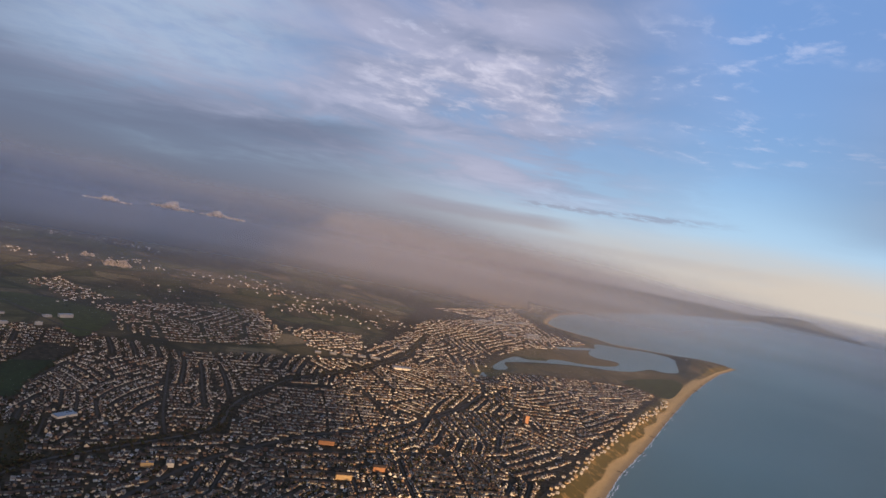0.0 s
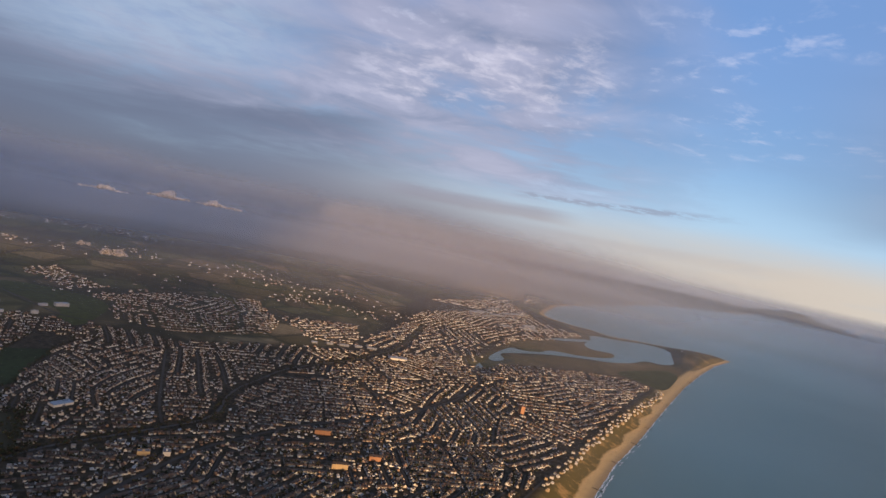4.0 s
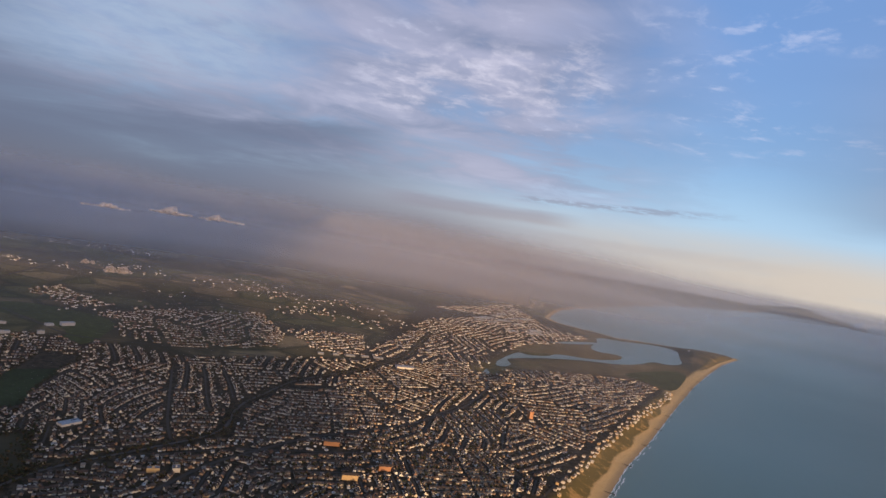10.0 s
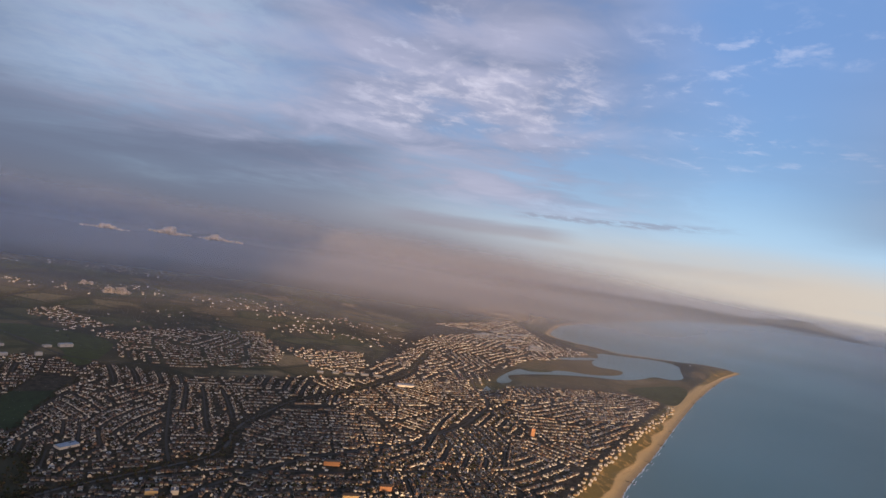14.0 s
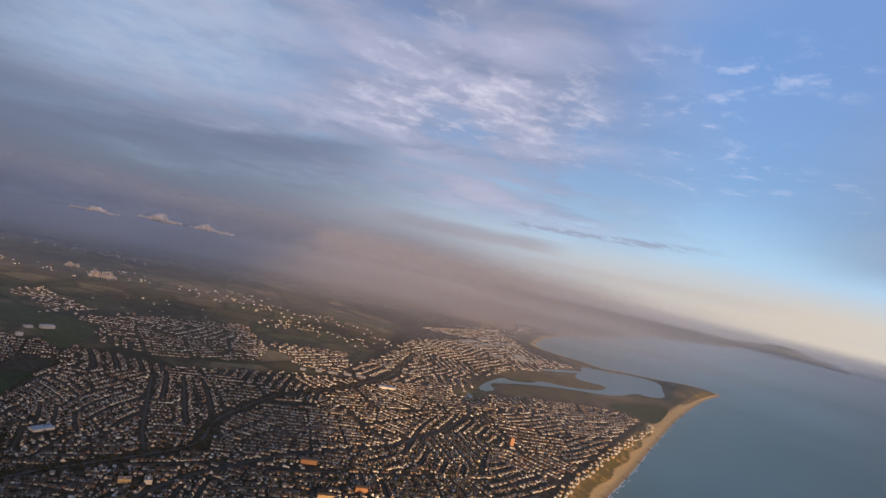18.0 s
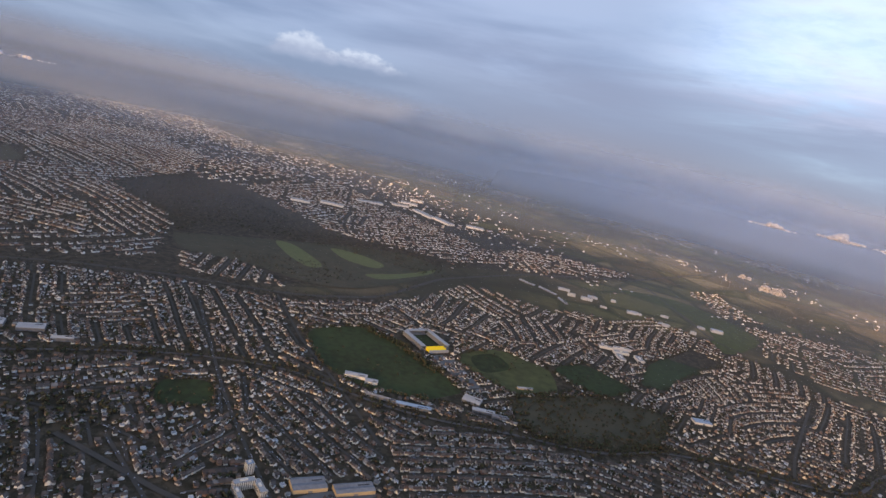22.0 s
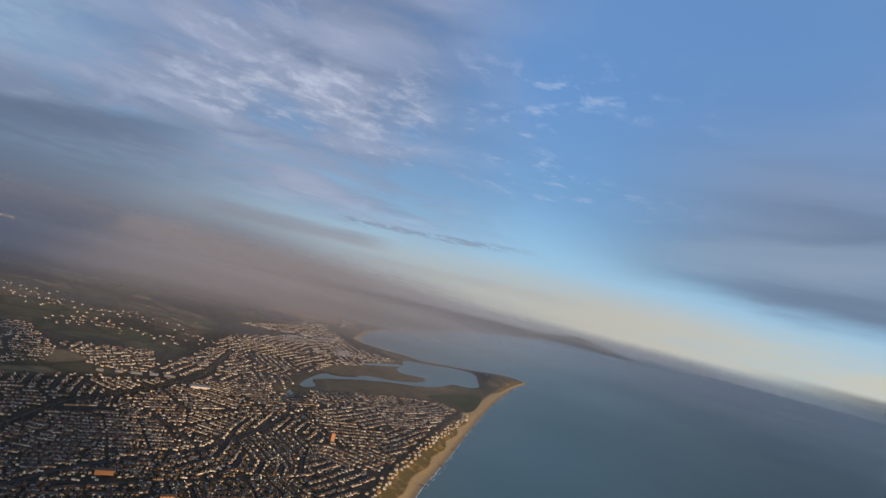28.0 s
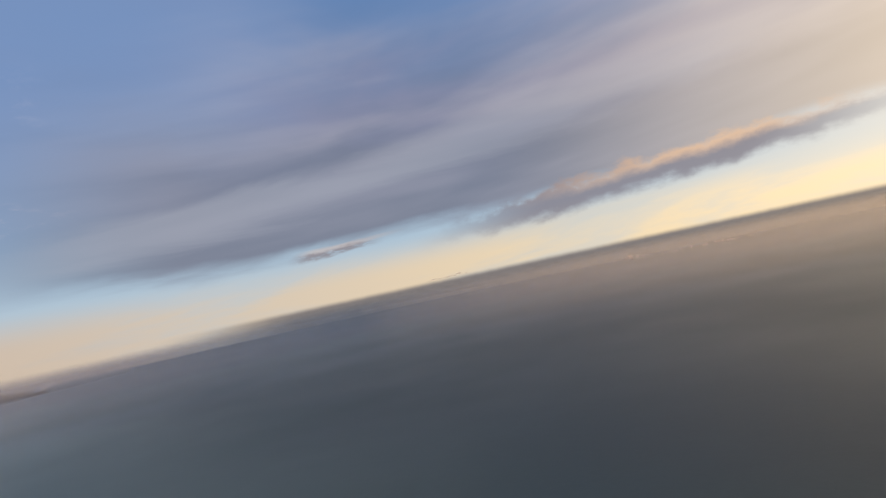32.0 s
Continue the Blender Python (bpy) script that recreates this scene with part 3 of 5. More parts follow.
# ---- parks, roads and railway ----
def strip(line, width, z=0.6):
    """Vertices and faces of a band along a line, over the ground."""
    p = np.array(line, float)
    seg = np.hypot(*np.diff(p, axis=0).T)
    s = np.concatenate([[0], np.cumsum(seg)])
    u = np.linspace(0, s[-1], max(2, int(s[-1] / 40)))
    x, y = np.interp(u, s, p[:, 0]), np.interp(u, s, p[:, 1])
    if len(u) > 8:
        k = np.ones(5) / 5
        pad = lambda a: np.convolve(np.concatenate([[a[0]] * 2, a, [a[-1]] * 2]), k, "valid")
        x, y = pad(x), pad(y)
    tx, ty = np.gradient(x), np.gradient(y)
    q = np.hypot(tx, ty) + 1e-9
    nx, ny = -ty / q * width / 2, tx / q * width / 2
    xs, ys = np.concatenate([x + nx, x - nx]), np.concatenate([y + ny, y - ny])
    v = np.stack([xs, ys, height(xs, ys) + z], 1)
    n = len(x)
    return v, [(i, n + i, n + i + 1, i + 1) for i in range(n - 1)]


def joined(name, pieces):
    v, f, k = [], [], 0
    for pv, pf in pieces:
        v.append(np.asarray(pv, float))
        f += [tuple(i + k for i in q) for q in pf]
        k += len(pv)
    return mesh_of(name, np.concatenate(v), f)


def sheet(name, poly, mat, label, z=0.5, category="grass"):
    """Flat ground of another cover, cut into a fan-free polygon."""
    for _ in range(2):                           # corners worn round
        poly = [(a[0] * w + b[0] * (1 - w), a[1] * w + b[1] * (1 - w)) for a, b in zip(poly, poly[1:] + poly[:1]) for w in (0.8, 0.2)]
    bm = bmesh.new()
    zz = height(np.array([p[0] for p in poly], float), np.array([p[1] for p in poly], float)).mean() + z
    bm.faces.new([bm.verts.new((x * S, y * S, zz * S)) for x, y in poly])
    bmesh.ops.triangulate(bm, faces=bm.faces[:])
    ob = part(name, bm, mat)
    for pl in ob.data.polygons:
        if pl.normal.z < 0:
            pl.flip()
    return tagged(ob, label, category, kind="structure")


PARK = [(-1670, 670), (-1420, 650), (-1300, 700), (-1220, 820), (-1150, 990), (-1330, 990), (-1530, 960), (-1690, 900)]
PITCHES = [(-1470, 1130), (-1500, 1310), (-1330, 1400), (-1190, 1400), (-1180, 1150), (-1400, 1090)]
GREEN = [(-1340, 1400), (-1370, 1590), (-1150, 1640), (-1140, 1440)]
FIELD = [(-1340, 1900), (-1440, 2300), (-1300, 2330), (-1200, 1900), (-1140, 1760), (-1190, 1680)]
WOOD = [(-1190, 1120), (-1150, 1450), (-1000, 1620), (-870, 1400), (-900, 1200), (-1030, 1040)]
GOLF = [(-2660, 420), (-2910, 570), (-2890, 1050), (-2740, 1500), (-2450, 1810), (-2050, 1100), (-2060, 850), (-2330, 630), (-2420, 430)]
COPSE = [(-3590, 240), (-4060, 650), (-3450, 950), (-3020, 1090), (-2900, 600), (-2680, 460), (-2960, 450)]
COMMON_LAND = [(-4150, -465), (-4390, -161), (-3855, -136), (-3682, -410)]
SQUARE = [(-1380, 230), (-1360, 350), (-1240, 330), (-1260, 210)]
MEADOW = [(-2250, 2620), (-2050, 3050), (-1500, 3000), (-1350, 2420), (-1600, 2600), (-1850, 2800)]
RAIL = [(-2600, -330), (-1550, -180), (-1530, 170), (-1490, 370), (-1390, 570), (-1220, 690), (-1100, 830), (-1020, 990), (-880, 1180), (-860, 1400), (-720, 1590),
        (-560, 1820), (-610, 2080), (-520, 2500), (-300, 2850), (-100, 3300), (0, 4300)]
BYPASS = [(-2400, -900), (-2210, -270), (-2200, 40), (-2110, 390), (-1960, 750), (-1960, 1070), (-2230, 1510), (-2380, 2140), (-2400, 3030), (-2700, 4200)]
HIGH_STREET = [(-1200, 20), (-900, 240), (-760, 490), (-690, 760), (-650, 980), (-600, 1300), (-520, 1600), (-330, 1900), (-10, 2210), (200, 2550), (330, 2950), (260, 3500)]
AVENUES = [[(-460, 150), (-530, 220), (-650, 290), (-740, 370), (-1000, 360), (-1270, 360), (-1920, 410)],
           [(-590, 40), (-720, 100), (-850, 190), (-1190, 110)], [(-320, 580), (-650, 830)], [(-380, 380), (-560, 490), (-740, 520)],
           [(-1990, 680), (-1550, 640), (-1370, 650), (-1000, 640)], [(-1000, 2440), (-730, 1810), (-660, 1690)],
           [(-440, 190), (-300, 480), (-60, 900), (300, 1550), (480, 1900), (800, 2470), (1250, 3250)],
           [(150, 2010), (-130, 1860), (-500, 1720)], [(-10, 2210), (-230, 2560), (-540, 2850)], [(1450, 3560), (900, 3250), (460, 3100), (-10, 2210)],
           [(-1550, -500), (-1260, 60), (-1100, 200)], [(-2300, 3000), (-1500, 2560), (-600, 2850), (-100, 3300), (500, 4000)]]

pieces = [strip(a, 8, 0.9) for a in AVENUES]
for line, w, nm, lab in ((BYPASS, 20, "road", "dual carriageway of grey asphalt between trees"), (HIGH_STREET, 12, "road", "long grey high street through the town")):
    link(nm, mesh_of(nm, *strip(line, w, 1.1)), kind="structure", label=lab, category="road", mats=(ASPHALT,))
for v, f in pieces:
    link("road", mesh_of("road", v, f), kind="structure", label="grey asphalt avenue between rows of houses", category="road", mats=(ASPHALT,))
link("railway", mesh_of("railway", *strip(RAIL, 10, 1.3)), kind="structure", label="brown railway ballast in a tree-lined cutting", category="railway", mats=(BALLAST,))

sheet("park", PARK, LAWN, "dark green mown playing field beside the stadium")
sheet("park", PITCHES, ROUGH_GRASS, "yellow-green sports ground with pitches")
sheet("park", GREEN, LAWN, "dark green open grass")
sheet("park", FIELD, LAWN, "bright green school playing field")
sheet("park", SQUARE, LAWN, "small dark green recreation ground")
sheet("park", GOLF, HEATH, "dark wooded heath of a golf course")
sheet("park", COMMON_LAND, HEATH, "dark wooded common among the far rows of houses")
sheet("park", MEADOW, ROUGH_GRASS, "open green meadow at the edge of town")
sheet("park", LEA, ROUGH_GRASS, "open green pasture behind the reeds", 1.5)
sheet("park", [(-560, 40), (-600, 60), (-575, 84), (-540, 104), (-500, 128), (-478, 120), (-500, 60)], LAWN, "dark green lawn in front of the cliff-top flats", 0.8)
sheet("pitch", [(-1450, 1150), (-1465, 1275), (-1345, 1262), (-1325, 1120)], LAWN, "fenced dark green sports pitch", 0.9)
sheet("woodland_floor", WOOD, HEATH, "dark floor of the park's woodland")
for fw in ([(-2687, 859), (-2635, 946), (-2315, 987), (-2274, 901), (-2433, 858)], [(-2634, 1105), (-2542, 1237), (-2382, 1308), (-2314, 1219), (-2435, 1110)],
           [(-2226, 851), (-2193, 989), (-2096, 1045), (-2050, 933), (-2133, 853)], [(-2241, 1107), (-2266, 1335), (-2377, 1578), (-2283, 1491), (-2161, 1174)],
           [(-2388, 822), (-2246, 846), (-2140, 790), (-2269, 754)]):
    sheet("fairway", fw, FAIRWAY, "pale green golf fairway among dark trees", 1.2)

# ---- houses and trees, many ----
BOX_F = [(0, 1, 5, 4), (2, 3, 7, 6), (1, 2, 6, 9, 5), (3, 0, 4, 8, 7)]


def gable_house(rise=0.75, over=0.07, wing=True):
    """A house of unit size: walls with gable ends, two roof slopes, and a lower wing behind."""
    v = [(-.5, -.5, 0), (.5, -.5, 0), (.5, .5, 0), (-.5, .5, 0), (-.5, -.5, 1), (.5, -.5, 1), (.5, .5, 1), (-.5, .5, 1), (-.5, 0, 1 + rise), (.5, 0, 1 + rise)]
    f, m = list(BOX_F), [0] * 4
    o, e, r = 0.5 + over, 1 - over * rise * 2, 1 + rise + 0.03
    k = len(v)
    v += [(-o, -o, e), (o, -o, e), (o, 0, r), (-o, 0, r), (-o, o, e), (o, o, e)]
    f += [(k, k + 1, k + 2, k + 3), (k + 3, k + 2, k + 5, k + 4)]
    m += [1, 1]
    if wing:
        k = len(v)
        v += [(0.0, .48, 0), (.46, .48, 0), (.46, 1.0, 0), (0.0, 1.0, 0), (0.0, .48, .82), (.46, .48, .82), (.46, 1.0, .82), (0.0, 1.0, .82), (.23, .3, 1.3), (.23, 1.02, 1.3)]
        f += [(k + 1, k + 2, k + 6, k + 5), (k + 2, k + 3, k + 7, k + 9, k + 6), (k + 3, k, k + 4, k + 7)]
        m += [0] * 3
        k2 = len(v)
        v += [(-.05, .3, .77), (.51, .3, .77), (-.05, 1.05, .77), (.51, 1.05, .77), (.23, .3, 1.32), (.23, 1.05, 1.32)]
        f += [(k2, k2 + 4, k2 + 5, k2 + 2), (k2 + 4, k2 + 1, k2 + 3, k2 + 5)]
        m += [1, 1]
    return np.array(v), f, m


def hip_house(rise=0.6, over=0.06):
    v, f, m = gable_house(rise, over, False)
    v = v.tolist()[:8]
    f, m = [(0, 1, 5, 4), (1, 2, 6, 5), (2, 3, 7, 6), (3, 0, 4, 7)], [0] * 4
    o, k = 0.5 + over, 8
    v += [(-o, -o, .95), (o, -o, .95), (o, o, .95), (-o, o, .95), (-.18, 0, 1 + rise), (.18, 0, 1 + rise)]
    f += [(k, k + 1, k + 5, k + 4), (k + 1, k + 2, k + 5), (k + 2, k + 3, k + 4, k + 5), (k + 3, k, k + 4)]
    m += [1] * 4
    return np.array(v), f, m


def flat_block():
    v = [(-.5, -.5, 0), (.5, -.5, 0), (.5, .5, 0), (-.5, .5, 0), (-.5, -.5, 1), (.5, -.5, 1), (.5, .5, 1), (-.5, .5, 1)]
    v += [(x * .94, y * .94, 0.97) for x, y, _ in v[4:]]
    f = [(0, 1, 5, 4), (1, 2, 6, 5), (2, 3, 7, 6), (3, 0, 4, 7), (4, 5, 9, 8), (5, 6, 10, 9), (6, 7, 11, 10), (7, 4, 8, 11), (8, 9, 10, 11)]
    return np.array(v), f, [0] * 8 + [1]


def clump(rng, at, size, squash=0.9):
    """A ragged twenty-sided mass of twigs."""
    g = (1 + 5 ** 0.5) / 2
    base = np.array([(-1, g, 0), (1, g, 0), (-1, -g, 0), (1, -g, 0), (0, -1, g), (0, 1, g), (0, -1, -g), (0, 1, -g), (g, 0, -1), (g, 0, 1), (-g, 0, -1), (-g, 0, 1)]) / 1.9
    v = base * rng.uniform(0.65, 1.25, (12, 1)) * size * (1, 1, squash) + at
    f = [(0, 11, 5), (0, 5, 1), (0, 1, 7), (0, 7, 10), (0, 10, 11), (1, 5, 9), (5, 11, 4), (11, 10, 2), (10, 7, 6), (7, 1, 8),
         (3, 9, 4), (3, 4, 2), (3, 2, 6), (3, 6, 8), (3, 8, 9), (4, 9, 5), (2, 4, 11), (6, 2, 10), (8, 6, 7), (9, 8, 1)]
    return v, f


def tree_shape(rng, clumps):
    """A tree of unit height: a tapered trunk and several clumps with gaps."""
    v = [(math.cos(a) * r, math.sin(a) * r, z) for r, z in ((.04, 0), (.015, .6)) for a in (0, 2.1, 4.2)]
    f, m = [(0, 1, 4, 3), (1, 2, 5, 4), (2, 0, 3, 5)], [0] * 3
    v = np.array(v)
    for i in range(clumps):
        a, rad = rng.uniform(0, 6.28), rng.uniform(0.08, 0.24)
        cv, cf = clump(rng, (math.cos(a) * rad, math.sin(a) * rad, rng.uniform(0.42, 0.85)), rng.uniform(0.16, 0.27))
        f += [tuple(q + len(v) for q in t) for t in cf]
        v = np.concatenate([v, cv])
        m += [1] * 20
    return v, f, m


def scatter(name, shape, mats, x, y, turn, size, label, category, sink=0.6):
    """One mesh of many copies of a shape, each at its place, turn and size (w, d, h)."""
    v, f, m = shape
    n = len(x)
    if n == 0:
        return None
    c, s = np.cos(turn)[:, None], np.sin(turn)[:, None]
    lx, ly = v[None, :, 0] * size[:, :1], v[None, :, 1] * size[:, 1:2]
    z = height(x, y)[:, None] - sink + v[None, :, 2] * size[:, 2:3]
    pts = np.stack([x[:, None] + lx * c - ly * s, y[:, None] + lx * s + ly * c, z], -1).reshape(-1, 3) * S
    lens = np.array([len(q) for q in f])
    flat = np.array([i for q in f for i in q])
    loops = (flat[None] + np.arange(n)[:, None] * len(v)).ravel()
    tot = np.tile(lens, n)
    me = bpy.data.meshes.new(name)
    me.vertices.add(len(pts))
    me.vertices.foreach_set("co", pts.astype(np.float32).ravel())
    me.loops.add(len(loops))
    me.loops.foreach_set("vertex_index", loops.astype(np.int32))
    me.polygons.add(len(tot))
    me.polygons.foreach_set("loop_start", (np.cumsum(tot) - tot).astype(np.int32))
    me.polygons.foreach_set("material_index", np.tile(np.array(m, np.int32), n))
    me.update(calc_edges=True)
    return link(name, me, kind="stuff", label=label, category=category, mats=mats)


rng = np.random.default_rng(7)
TREES = [tree_shape(np.random.default_rng(20 + i), 2 + i % 2) for i in range(4)]
FAR_TREES = [tree_shape(np.random.default_rng(30 + i), 1) for i in range(3)]
SHED = flat_block()
SHAPES = [gable_house(0.75), gable_house(0.6, 0.07, False), hip_house(), gable_house(0.9)]
STREETS = []                                     # centre lines of the streets
CLAIMED = []                                     # outlines already built over
KEEP_OFF = [MARSH, REEDS, CREEK, COMMON_LAND, PARK, PITCHES, GREEN, FIELD, WOOD, GOLF, COPSE, SQUARE, MEADOW]
NEAR = []                                        # places of the nearest houses, built one by one later
tree_x, tree_y, tree_h = [], [], []
HOUSES = []                                      # places and turns of all houses


# round plots kept for the larger buildings: x, y and radius
PLOTS = [(-1562, 1055, 100), (-1345, 715, 34), (-1310, 745, 28), (-1170, 800, 40), (-1215, 745, 36), (-1120, 985, 34), (-955, 1695, 46), (-1427, 1846, 80)]
PLOTS += [(-925, 440, 42), (-893, 520, 44), (-940, 330, 34), (-990, 345, 16), (-654, 335, 24), (-735, 450, 34), (-540, 90, 48), (-488, 155, 26)]
PLOTS += [(-690, 600, 26), (-700, 640, 22), (-610, 640, 20), (-495, 1005, 30), (-574, 1528, 24), (-620, 1500, 20), (-147, 1656, 24), (-240, 1880, 26), (-60, 1760, 20), (480, 2560, 18), (-93, 3056, 50)]
PLOTS += [(-1725, -205, 46), (-1690, -110, 44), (-1660, -20, 40), (-1590, 45, 26), (-870, 180, 34), (-350, 3090, 60), (-460, 3060, 60), (-250, 3140, 50)]
PLOTS += [(-2235, 2030, 55), (-2120, 2070, 60), (-1980, 2045, 50), (-3640, 1300, 80), (-3660, 1520, 95), (-3700, 2240, 130), (-3520, 2290, 110), (-3900, 2000, 150), (-3420, 2500, 90)]


def free_ground(x, y, margin=0):
    ok = signed(COAST, x, y) > 165
    for cx, cy, cr in PLOTS:
        ok &= np.hypot(x - cx, y - cy) > cr
    for p in KEEP_OFF:
        ok &= ~inside(p, x, y)
    ok &= signed(HARBOUR, x, y) < -60
    ok &= (line_distance(RAIL, x, y) > 24 + margin) & (line_distance(BYPASS, x, y) > 40 + margin) & (line_distance(HIGH_STREET, x, y) > 9 + margin)
    for a in AVENUES:
        ok &= line_distance(a, x, y) > 8 + margin
    return ok


def bend(x, y, k=1.0):
    """Streets are never quite straight."""
    return x + k * (16 * np.sin(y / 150 + x / 410) + 9 * np.sin(x / 95 + 1)), y + k * (16 * np.sin(x / 170 - y / 350 + 2) + 8 * np.sin(y / 88))


def district(poly, angle, gap=66, pitch=10.5, big=1.0, full=0.93, trees=0.5, cross=210, curve=1.0, label="rows of pale and brick houses with tiled roofs", near=False, mix=0.45, cell=300):
    """Houses along streets; the streets turn from block to block."""
    gap, pitch, big = gap * 1.12, pitch * 0.92, big * 0.86
    px, py = np.array(poly, float).T
    cx, cy = px.mean(), py.mean()
    kx, ky = np.meshgrid(np.arange(px.min() - cell, px.max() + cell, cell), np.arange(py.min() - cell, py.max() + cell, cell))
    kx, ky = kx.ravel() + rng.uniform(-.42, .42, kx.size) * cell, ky.ravel() + rng.uniform(-.42, .42, ky.size) * cell
    turned = np.where(rng.random(len(kx)) < mix, rng.integers(1, 5, len(kx)), 0)

    def block(x, y):
        """The turn of the block that a point lies in, and how far it is from the next."""
        d = np.hypot(x[:, None] - kx, y[:, None] - ky)
        two = np.partition(d, 1, 1)[:, :2]
        return turned[d.argmin(1)], two[:, 1] - two[:, 0]

    hx, hy, ht, roads = [], [], [], []
    for k, delta in enumerate((0, 90, 32, -27, 63)):
        a = radians(angle + delta)
        ux, uy = math.cos(a), math.sin(a)
        s, t = (px - cx) * ux + (py - cy) * uy, -(px - cx) * uy + (py - cy) * ux
        for r in np.arange(t.min(), t.max(), gap) + rng.uniform(0, gap):
            r = r + rng.uniform(-0.1, 0.1) * gap
            along = np.arange(s.min(), s.max(), 22.0)
            sx, sy = bend(cx + along * ux - r * uy, cy + along * uy + r * ux, curve)
            ok = inside(poly, sx, sy)
            if not ok.any():
                continue
            some = np.flatnonzero(ok)
            x, y = sx[some], sy[some]
            keep = free_ground(x, y) & (block(x, y)[0] == k)
            for q in CLAIMED:
                keep &= ~inside(q, x, y)
            ok[some] = keep
            runs = np.flatnonzero(np.diff(np.concatenate([[0], ok.astype(int), [0]])))
            for b, e in zip(runs[::2], runs[1::2]):
                if e - b > 3:
                    STREETS.append(np.stack([sx[b:e], sy[b:e]], 1))
                    roads.append(strip(list(zip(sx[b:e:2], sy[b:e:2])) + [(sx[e - 1], sy[e - 1] + 0.1)], 6.0, 0.8))
            for side in (-1, 1):
                q = np.arange(s.min(), s.max(), pitch)
                q = q[(q % cross > 16) & (rng.random(len(q)) < full)]
                q = q + rng.uniform(-1.2, 1.2, len(q))
                off = r + side * (0.23 * gap + rng.uniform(-2.0, 2.0, len(q)))
                wx, wy = bend(cx + q * ux - off * uy, cy + q * uy + off * ux, curve)
                vx, vy = bend(cx + (q + 5) * ux - off * uy, cy + (q + 5) * uy + off * ux, curve)
                ok = inside(poly, wx, wy)
                wx, wy, vx, vy = wx[ok], wy[ok], vx[ok], vy[ok]
                if len(wx):
                    own, room = block(wx, wy)
                    ok = (own == k) & (room > 9)
                    wx, wy, vx, vy = wx[ok], wy[ok], vx[ok], vy[ok]
                    hx.append(wx), hy.append(wy), ht.append(np.arctan2(vy - wy, vx - wx) + (0 if side > 0 else math.pi))
    x, y, turn = map(np.concatenate, (hx, hy, ht))
    ok = inside(poly, x, y) & free_ground(x, y, 4)
    for q in CLAIMED:
        ok &= ~inside(q, x, y)
    x, y, turn = x[ok], y[ok], turn[ok]
    n = len(x)
    HOUSES.append(np.stack([x, y, turn], 1))
    if roads:
        v = joined("road", roads)
        link("road", v, kind="structure", label="grey residential streets between houses", category="road", mats=(ASPHALT,))
    size = np.stack([rng.uniform(7.5, 10.5, n) * big, rng.uniform(8, 10, n) * big, rng.uniform(5.0, 6.4, n) * (0.6 + 0.4 * big)], 1)
    size[:, 0] = np.minimum(size[:, 0], pitch * 0.97)
    pick = rng.integers(0, len(SHAPES), n)
    if near:
        one = np.hypot(x, y) < near
        for i in np.flatnonzero(one):
            NEAR.append((x[i], y[i], turn[i], pick[i]))
        pick[one] = -1
    for i, sh in enumerate(SHAPES):
        k = pick == i
        scatter("houses", sh, (WALLS, ROOFS), x[k], y[k], turn[k], size[k], label, "houses")
    m = int(n * 0.7)
    i = rng.integers(0, n, m)
    d = rng.uniform(9, 17, m) * big
    sx, sy = x[i] - np.sin(turn[i]) * d + rng.uniform(-3, 3, m), y[i] + np.cos(turn[i]) * d + rng.uniform(-3, 3, m)
    keep = free_ground(sx, sy, 2)
    scatter("sheds", SHED, (WALLS, SHEDS), sx[keep], sy[keep], turn[i][keep], np.stack([rng.uniform(2.5, 6, m), rng.uniform(2.5, 7, m), rng.uniform(2.2, 3.4, m)], 1)[keep],
            "garages, sheds and conservatories behind the houses", "sheds")
    m = int(n * trees * 1.5)
    if m:
        i = rng.integers(0, n, m)
        d = rng.uniform(12, 20, m) * big
        tx, ty = x[i] - np.sin(turn[i]) * d + rng.uniform(-5, 5, m), y[i] + np.cos(turn[i]) * d + rng.uniform(-5, 5, m)
        tree_x.append(tx), tree_y.append(ty), tree_h.append(rng.uniform(5, 13, m))
    CLAIMED.append(poly)
    return n


def wood(poly, step, tall=(9, 16)):
    px, py = np.array(poly, float).T
    n = int((px.max() - px.min()) * (py.max() - py.min()) / step ** 2)
    x, y = rng.uniform(px.min(), px.max(), n), rng.uniform(py.min(), py.max(), n)
    ok = inside(poly, x, y)
    tree_x.append(x[ok]), tree_y.append(y[ok]), tree_h.append(rng.uniform(*tall, ok.sum()))


def tree_line(line, spread, step, tall=(7, 13), keep=6):
    p = np.array(line, float)
    s = np.concatenate([[0], np.cumsum(np.hypot(*np.diff(p, axis=0).T))])
    u = rng.uniform(0, s[-1], int(s[-1] / step))
    o = rng.uniform(keep, spread, len(u)) * rng.choice([-1, 1], len(u))
    x, y = np.interp(u, s, p[:, 0]), np.interp(u, s, p[:, 1])
    b = rng.uniform(0, 6.28, len(u))
    tree_x.append(x + np.cos(b) * o), tree_y.append(y + np.sin(b) * o), tree_h.append(rng.uniform(*tall, len(u)))


count = 0
